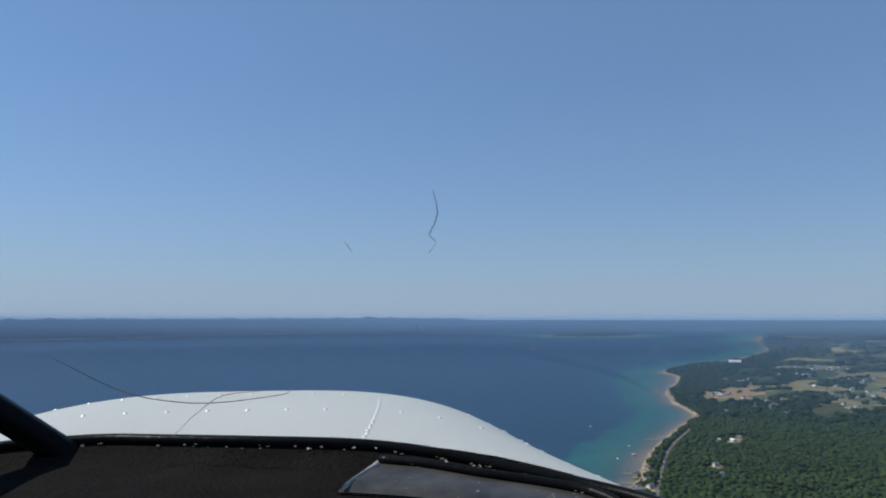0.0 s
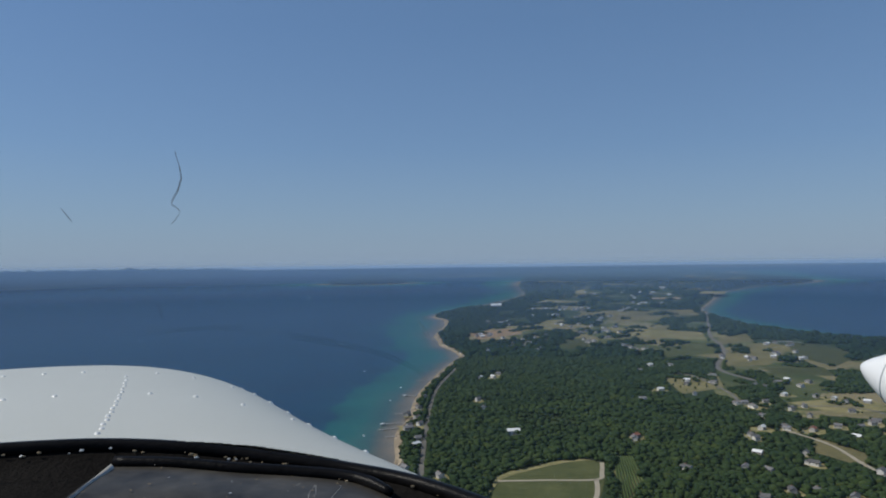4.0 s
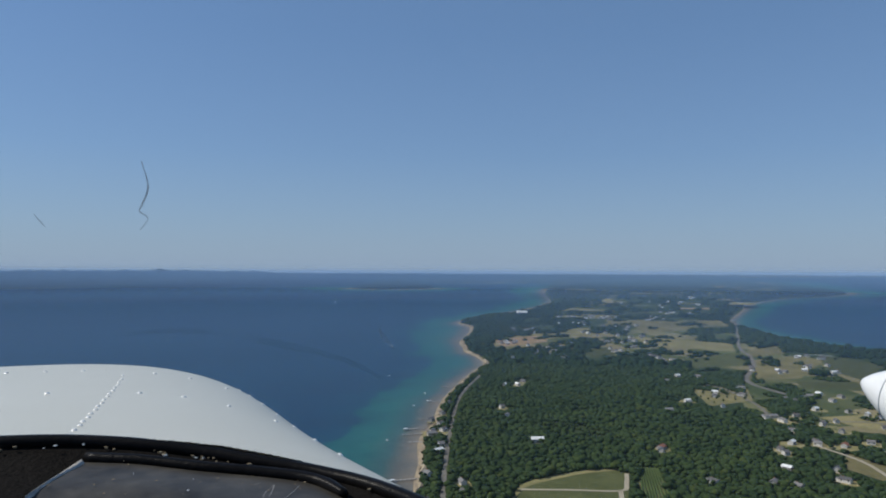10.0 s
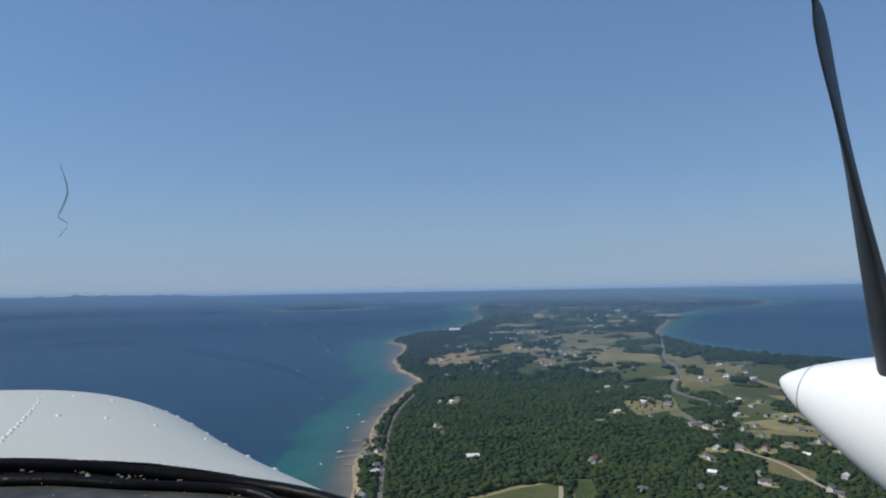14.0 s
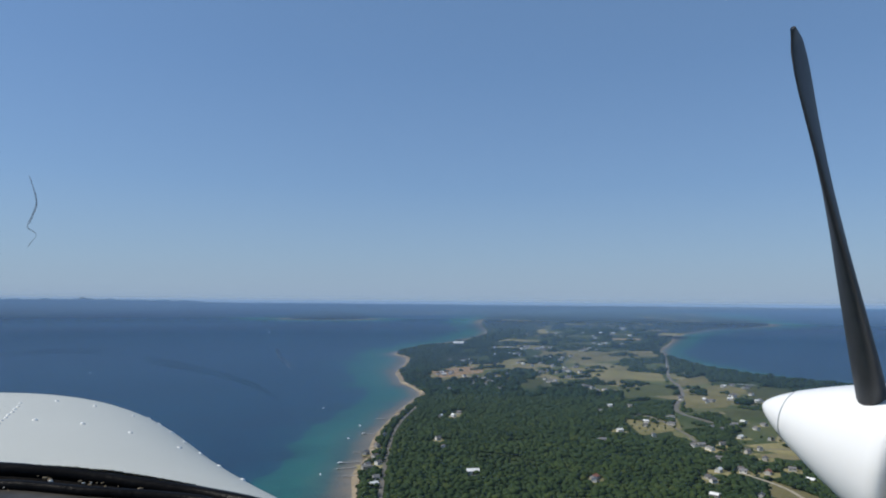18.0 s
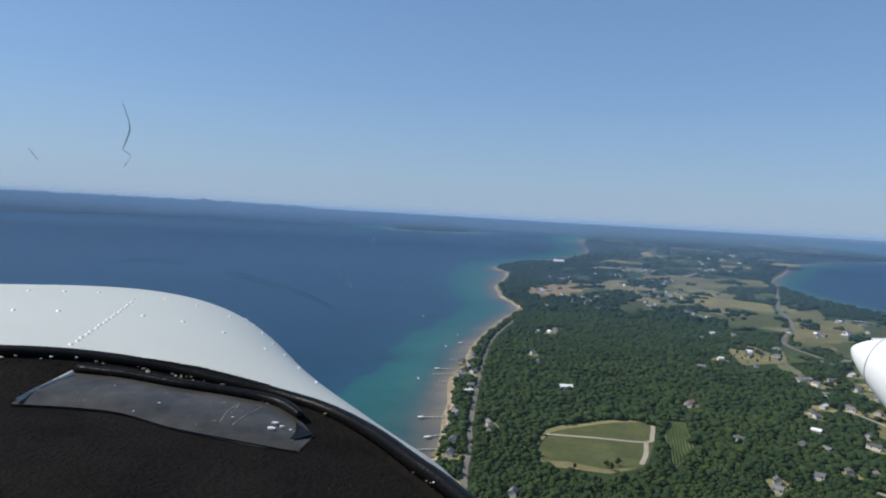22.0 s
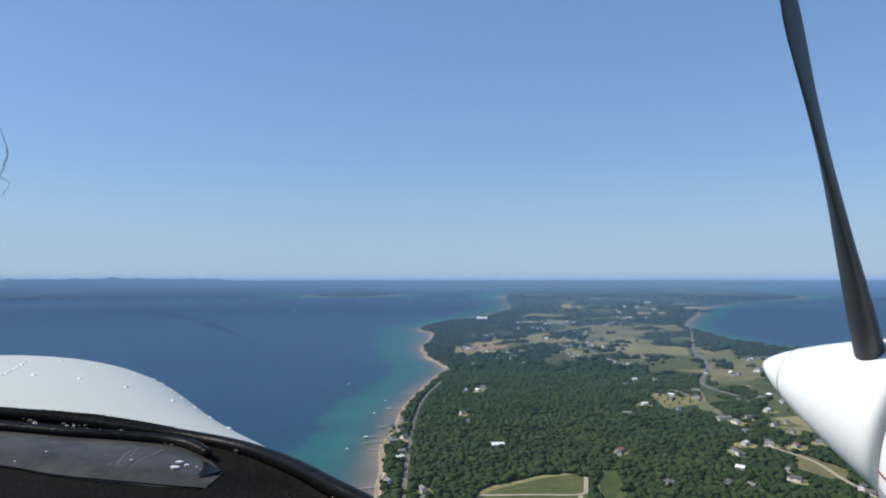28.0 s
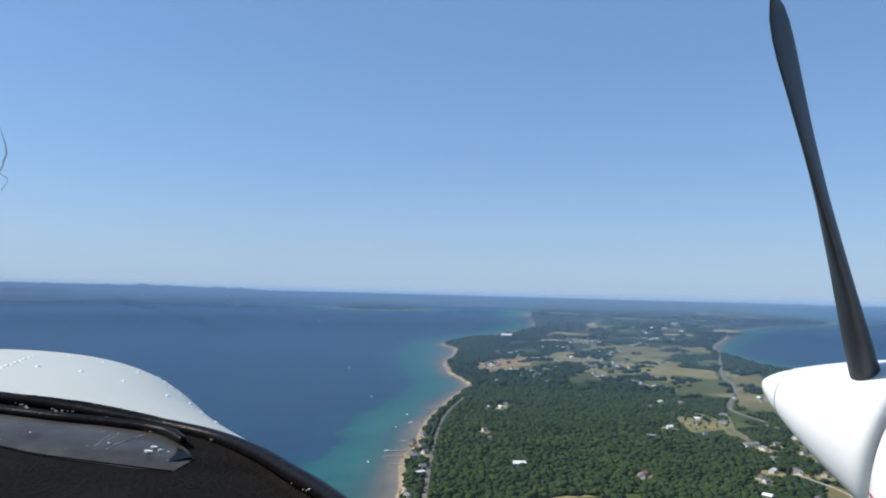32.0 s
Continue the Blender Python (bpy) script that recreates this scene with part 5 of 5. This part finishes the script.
# defroster outlet: smoky plate with a black bar along its far edge
FAR = ((-0.046, 0.838), (0.013, 0.809), (0.067, 0.778), (0.12, 0.753), (0.166, 0.725), (0.186, 0.69), (0.197, 0.63))
NEAR = ((-0.098, 0.735), (-0.040, 0.716), (0.013, 0.69), (0.058, 0.65), (0.115, 0.616), (0.150, 0.596), (0.171, 0.585))
fa, ne = curve_points(FAR, 6), curve_points(NEAR, 6)
V, F = [], []
for i in range(len(fa)):
    for j in range(6):
        u = j / 5
        q = fa[i] * (1 - u) + ne[i] * u
        V.append((q[0], q[1], shield_z(*q) + (0.004 + 0.003 * math.sin(math.pi * u)) * (1 - (i / (len(fa) - 1)) ** 5) - (0.004 if u == 1 else 0) + 0.0008))
for i in range(len(fa) - 1):
    for j in range(5):
        F.append((6 * i + j, 6 * i + j + 1, 6 * i + j + 7, 6 * i + j + 6))
plate = part("defroster_plate", mesh_of("defroster_plate", V, F, M_PLATE, True), aircraft, "scuffed smoky plastic defroster plate")
V, F = [], []
for i, q in enumerate(fa[:33]):                    # grey lip over the slot, its near edge rolled and black
    w = 0.013 * (1 - (i / 40) ** 6)
    for dy, dz in ((0.0, 0.0105), (w * 0.5, 0.0115), (w, 0.0105), (w, 0.002)):
        V.append((q[0] + 0.35 * dy, q[1] + dy, shield_z(*q) + dz))
    if i:
        F += [(4 * i - 4 + k, 4 * i - 3 + k, 4 * i + 1 + k, 4 * i + k) for k in range(3)]
part("defroster_lip", mesh_of("defroster_lip", V, F, M_LIP, True), plate, "matt grey lip over the defroster slot")
V, F = tube([(q[0], q[1], shield_z(*q) + 0.0075) for q in fa[:33]], 0.0066, 8, lambda u: 1.0 if u < 0.9 else 1.0 - 4 * (u - 0.9))
part("defroster_bar", mesh_of("defroster_bar", V, F, M_RUBBER, True), plate, "black rolled edge along the defroster slot")
V, F = tube([(q[0], q[1], shield_z(*q) + 0.002) for q in ne], 0.0008, 6)
part("plate_edge", mesh_of("plate_edge", V, F, M_RUBBER, True), plate)
# bright highlight on the worn plate end, put into a pale strip
a, b2 = Vector((-0.05, 0.822, 0)), Vector((-0.092, 0.735, 0))
V, F = [], []
for k in range(9):
    u = k / 8
    p = a.lerp(b2, u)
    w = 0.0035 * (1 - 0.6 * u)
    for s, dz in ((-w, 0.004), (0, 0.0085), (w, 0.004)):
        V.append((p.x + s, p.y, shield_z(p.x, p.y) + dz + 0.003 * (1 - u)))
    if k:
        F += [(3 * k - 3, 3 * k - 2, 3 * k + 1, 3 * k), (3 * k - 2, 3 * k - 1, 3 * k + 2, 3 * k + 1)]
part("plate_end", mesh_of("plate_end", V, F, M_SCUFF_GLEAM, True), plate, "pale strip painting the highlight on the plate's worn end")
V, F = [], []
for q in ((0.176, 0.69), (0.196, 0.628), (0.172, 0.612), (0.150, 0.655)):
    V.append((q[0], q[1], shield_z(*q) + 0.0035))
for q in ((0.176, 0.69), (0.196, 0.628), (0.172, 0.612), (0.150, 0.655)):
    V.append((q[0], q[1], shield_z(*q) + 0.002))
part("plate_corner", mesh_of("plate_corner", V, ((0, 1, 2, 3), (4, 7, 6, 5), (0, 4, 5, 1), (1, 5, 6, 2), (2, 6, 7, 3), (3, 7, 4, 0)), M_RUBBER), plate, "dark triangular end cap")
for k in range(8):                                 # scuffs down the plate
    u = gen.random()
    q0, q1 = fa[int(u * 24)], ne[int(u * 24)]
    s, e = gen.uniform(0.1, 0.3), gen.uniform(0.45, 0.8)
    pts = []
    for t in np.linspace(s, e, 5):
        q = q0 * (1 - t) + q1 * t + np.array((0.004 * math.sin(7 * t + k), 0))
        pts.append((q[0], q[1], shield_z(*q) + 0.0042 + 0.003 * math.sin(math.pi * t)))
    V, F = tube(pts, 0.00028, 5)
    part("scuff", mesh_of("scuff", V, F, M_SCUFF_GLEAM), plate)
for k in range(40):
    u, w = gen.random(), gen.random()
    q = fa[int(u * (len(fa) - 1))] * (1 - w) + ne[int(u * (len(ne) - 1))] * w
    bm = bmesh.new()
    bmesh.ops.create_icosphere(bm, subdivisions=1, radius=gen.uniform(0.0003, 0.0009))
    ob = part("dust_speck", bm_mesh("dust_speck", bm, M_DIRT if k % 6 else M_RIVET), plate)
    ob.location = (q[0], q[1], shield_z(*q) + 0.0075 + 0.002 * math.sin(math.pi * w))
    ob.scale = (gen.uniform(1, 3), gen.uniform(1, 2), 0.5)

for x, y, r in ((0.160, 0.652, 0.0036), (0.154, 0.636, 0.0048), (0.165, 0.641, 0.0024), (0.118, 0.668, 0.0014)):      # flakes of old white paint
    ring = [(x + r * gen.uniform(0.5, 1.2) * math.cos(a), y + 0.7 * r * gen.uniform(0.5, 1.2) * math.sin(a)) for a in np.linspace(0, 6.28, 9)[:-1]]
    V = [(px, py, shield_z(px, py) + z) for z in (0.006, 0.0078) for px, py in ring]
    F = [tuple(range(8, 16)), tuple(range(7, -1, -1))] + [(k, (k + 1) % 8, 8 + (k + 1) % 8, 8 + k) for k in range(8)]
    part("paint_flake", mesh_of("paint_flake", V, F, M_RIVET), plate, "flake of old white paint")

# windscreen, with its scratches, and the cabin round the eye
SCREEN_RIM = np.vstack([RIMC, [(0.312, -0.1, -0.238), (0.318, -0.35, -0.24), (0.322, -0.7, -0.24)]])
SCREEN_ROOF = [(NC + (p[0] - NC) * 0.74, min(p[1] * 0.28 + 0.02, 0.27), 0.44 - 0.3 * abs((p[0] - NC) / 0.58) ** 3) for p in SCREEN_RIM]
ROOF = SCREEN_ROOF[:len(RIMC)]


def screen_point(i, u):
    a, b = Vector(SCREEN_RIM[i]), Vector(SCREEN_ROOF[i])
    out = Vector(((a.x - NC) * 0.25, 0.10, 0.06)) * math.sin(math.pi * u)
    return a.lerp(b, u) + out + Vector((0, 0, 0.006))


V, F, c = [], [], 13
for t in (0.0, 0.004):
    for i in range(len(SCREEN_RIM)):
        for j in range(c):
            p = screen_point(i, j / (c - 1))
            V.append(p + t * (p - Vector((NC, 0.1, -0.1))).normalized())
h = len(SCREEN_RIM) * c
for i in range(len(SCREEN_RIM) - 1):
    for j in range(c - 1):
        f = (i * c + j, i * c + j + 1, (i + 1) * c + j + 1, (i + 1) * c + j)
        F += [f, tuple(h + k for k in reversed(f))]
screen = part("windscreen", mesh_of("windscreen", V, F, M_GLASS, True), aircraft, "clear acrylic windscreen with fine cracks")
screen.visible_shadow = False
V, F = [], []
for i in range(len(RIMC)):
    r = Vector(ROOF[i])
    V += [r, r + Vector((0, -0.05, 0.03)), Vector((r.x, -1.6, r.z + 0.05)), Vector((r.x, -1.6, -1.1))]
for i in range(len(RIMC) - 1):
    for j in range(3):
        F.append((4 * i + j, 4 * i + j + 1, 4 * i + j + 5, 4 * i + j + 4))
part("cabin_roof", mesh_of("cabin_roof", V, F, M_CABIN, True), aircraft, "pale grey cabin roof and rear bulkhead")


def on_screen(bearing, el):
    """Where a line of sight from the eye meets the inner face of the windscreen."""
    d = Vector((math.tan(radians(bearing)), 1, math.tan(radians(el)) / math.cos(radians(bearing))))
    best, at = 1e9, None
    for i in range(0, len(RIMC)):
        for j in range(60):
            p = screen_point(i, j / 59)
            k = p.dot(d) / d.dot(d)
            e = (p - k * d).length
            if e < best:
                best, at = e, k
    return d * (at * 0.985)


def scratch(name, line, r, material, label):
    pts = [on_screen(b, e) for b, e in curve_points(line, 3)]
    V, F = tube(pts, r, 5, lambda u: 1 - 0.5 * abs(2 * u - 1))
    part(name, mesh_of(name, V, F, material), screen, label)


scratch("crack", ((0.0, 8.4), (0.45, 7.0), (0.5, 6.2), (0.2, 5.2), (0.0, 4.6), (0.6, 4.1), (0.1, 3.2)), 0.0011, M_CRACK, "thin wavy dark crack")
scratch("crack", ((-6.9, 4.1), (-6.5, 3.6), (-6.2, 3.2)), 0.0005, M_CRACK, "short faint crack")
scratch("stain", ((-26, -4.5), (-23, -6.3), (-20, -7.6), (-16, -8.3), (-11, -8.0), (-10.2, -7.7)), 0.0007, M_DIRT, "thin brown dried streak")
scratch("stain", ((-18.2, -10.5), (-16.5, -8.8), (-15, -7.8), (-12, -7.6)), 0.0005, M_DIRT, "faint branching streak")

scratch("rub_mark", ((-1.5, -4.7), (2.5, -4.5), (5.5, -4.7), (9.0, -5.4), (13.5, -6.4), (17.0, -7.6), (19.0, -8.8)), 0.0042, M_ARC, "faint dark curved mark on the windscreen")
scratch("smudge", ((18.6, -4.6), (19.0, -5.4), (19.7, -6.1)), 0.0030, M_SMUDGE, "pale greasy smudge")
scratch("smudge", ((-0.6, -2.6), (-0.2, -3.8)), 0.0022, M_SMUDGE, "pale greasy smudge")

V, F = tube(curve_points(((-0.405, 0.952, -0.222), (-0.432, 0.942, -0.200), (-0.490, 0.913, -0.150), (-0.565, 0.86, -0.08), (-0.66, 0.74, 0.02), (-0.72, 0.55, 0.13), (-0.70, 0.25, 0.30)), 4), 0.018, 8)
part("windscreen_post", mesh_of("windscreen_post", V, F, M_RUBBER, True), aircraft, "black windscreen post")

# right engine: nacelle, spinner and propeller at rest
TIP = Vector((1.57, 1.089, -0.252))
PITCH = radians(11.5)
AX = Matrix.Translation(TIP) @ Matrix.Rotation(PITCH, 4, "X")     # local y along the shaft, ahead


def turned(profile, sides=48):
    """Round body from (distance behind the tip, radius) pairs."""
    V, F = [], []
    for d, r in profile:
        for k in range(sides):
            a = 2 * math.pi * k / sides
            V.append((r * math.cos(a), -d, r * math.sin(a)))
    for j in range(len(profile) - 1):
        for k in range(sides):
            k2 = (k + 1) % sides
            F.append((j * sides + k, j * sides + k2, (j + 1) * sides + k2, (j + 1) * sides + k))
    return V, F


def spin_r(d):
    return SPIN_R * (min(d / SPIN_L, 1.0)) ** 0.72


SPIN_L, SPIN_R = 0.36, 0.166
prof = [(SPIN_L * (k / 30) ** 1.6, 0.004 + spin_r(SPIN_L * (k / 30) ** 1.6)) for k in range(31)] + [(SPIN_L + 0.015, SPIN_R - 0.004), (SPIN_L + 0.018, 0.05)]
engine = part("spinner", mesh_of("spinner", *turned(prof), M_SPINNER, True), aircraft, "glossy white pointed propeller spinner", AX)
part("seam", mesh_of("seam", *turned([(0.082, spin_r(0.082) + 0.0035), (0.0835, spin_r(0.0835) + 0.0056), (0.0855, spin_r(0.0855) + 0.0056), (0.087, spin_r(0.087) + 0.0035)]), M_GREY, True), engine, "fine grey joint line")


def nacelle_point(d, a):
    """Skin of the engine cowling d behind its lip at angle a: round in front, deeper and boxier behind."""
    t = min(d / 0.9, 1.0)
    lip = math.sqrt(max(0.0, 1 - (1 - min(d / 0.07, 1.0)) ** 2))
    rx = 0.165 + 0.03 * lip + 0.10 * t
    rz = 0.18 + 0.035 * lip + 0.12 * t
    p = 2.0 + 1.2 * t
    c, s = math.cos(a), math.sin(a)
    return Vector((math.copysign(abs(c) ** (2 / p), c) * rx, -(SPIN_L + 0.03) - d, math.copysign(abs(s) ** (2 / p), s) * rz - 0.03 - 0.05 * t))


ds = [0, 0.01, 0.025, 0.045, 0.07, 0.12, 0.2, 0.3, 0.45, 0.6, 0.8, 1.0, 1.3, 1.7]
an = [2 * math.pi * k / 64 for k in range(64)]
V = [nacelle_point(d, a) for d in ds for a in an]
V += [Vector((v.x * 0.8, v.y - 0.03, v.z * 0.8)) for v in V[:64]] + [Vector((v.x * 0.8, v.y - 0.4, v.z * 0.8)) for v in V[:64]]
F = [(j * 64 + k, j * 64 + (k + 1) % 64, (j + 1) * 64 + (k + 1) % 64, (j + 1) * 64 + k) for j in range(len(ds) - 1) for k in range(64)]
n0 = len(ds) * 64
F += [(k, n0 + k, n0 + (k + 1) % 64, (k + 1) % 64) for k in range(64)] + [(n0 + k, n0 + 64 + k, n0 + 64 + (k + 1) % 64, n0 + (k + 1) % 64) for k in range(64)]
F.append(tuple(n0 + 64 + k for k in range(64)))
nacelle = part("engine_nacelle", mesh_of("engine_nacelle", V, F, M_SPINNER, True), aircraft, "white engine cowling with grey bands and a red pinstripe", AX)


def band(name, a0, a1, material, label, slope=0.0):
    V, F = [], []
    for d in ds[1:]:
        for k in range(7):
            a = radians(a0 + (a1 - a0) * k / 6 + slope * d)
            p = nacelle_point(d, a)
            q = nacelle_point(d, a) - Vector((0, p.y, -0.05))
            V.append(p + 0.003 * Vector((q.x, 0, q.z)).normalized())
    for j in range(len(ds) - 2):
        for k in range(6):
            F.append((7 * j + k, 7 * j + k + 1, 7 * j + k + 8, 7 * j + k + 7))
    part(name, mesh_of(name, V, F, material, True), nacelle, label)


band("pinstripe", 190, 191.4, M_RED, "thin red pinstripe")
band("grey_band", 199, 205, M_GREY, "silver grey band")
band("grey_band", 211, 220, M_GREY, "silver grey band")
band("grey_band", 226, 236, M_GREY, "silver grey band")


def wing_mesh(x0, x1, y0, z0):
    """A plain wing panel carrying the engine: rounded nose, thin tail, slight dihedral."""
    V, F = [], []
    prof = [(math.cos(a) * 0.75 - 0.75, 0.11 * math.sin(a) * (0.35 + 0.65 * (math.cos(a) + 1) / 2)) for a in np.linspace(0, 2 * math.pi, 25)[:-1]]
    for x, dz in ((x0, 0.0), ((x0 + x1) / 2, 0.06), (x1, 0.12)):
        V += [(x, y0 + y, z0 + z + dz) for y, z in prof]
    for j in range(2):
        for k in range(24):
            F.append((24 * j + k, 24 * j + (k + 1) % 24, 24 * j + 24 + (k + 1) % 24, 24 * j + 24 + k))
    F += [tuple(range(23, -1, -1)), tuple(range(48, 72))]
    return V, F


part("wing", mesh_of("wing", *wing_mesh(0.2, 3.0, 0.05, -0.62), M_PAINT, True), aircraft, "white wing panel carrying the engine")


def blade_mesh():
    """One propeller blade along +z from the shaft: rounded tip, twisted, thick at the root."""
    V, F = [], []
    n, c = 26, 12
    for i in range(n + 1):
        u = i / n
        r = 0.12 + 0.80 * u
        chord = (0.058 + 0.060 * math.sin(math.pi * min(u * 1.25 + 0.08, 1.0) * 0.62)) * (1 if u < 0.86 else math.sqrt(max(1 - ((u - 0.86) / 0.14) ** 2, 0.02)))
        th = 0.05 * (1 - u) ** 1.6 + 0.008
        tw = radians(58 - 38 * u)
        for k in range(c):
            a = 2 * math.pi * k / c
            x, y = 0.5 * chord * math.cos(a), 0.5 * th * math.sin(a)
            V.append((x * math.cos(tw) - y * math.sin(tw), x * math.sin(tw) + y * math.cos(tw), r))
    for i in range(n):
        for k in range(c):
            F.append((i * c + k, i * c + (k + 1) % c, (i + 1) * c + (k + 1) % c, (i + 1) * c + k))
    F.append(tuple(range(c)))
    F.append(tuple(n * c + k for k in range(c - 1, -1, -1)))
    return mesh_of("propeller_blade", V, F, M_BLADE, True)


BLADE = blade_mesh()
for turn in (-33, 147):
    part("propeller_blade", BLADE, aircraft, "matt black propeller blade at rest", AX @ Matrix.Translation((0, -SPIN_L * 0.80, 0)) @ Matrix.Rotation(radians(turn), 4, "Y"))
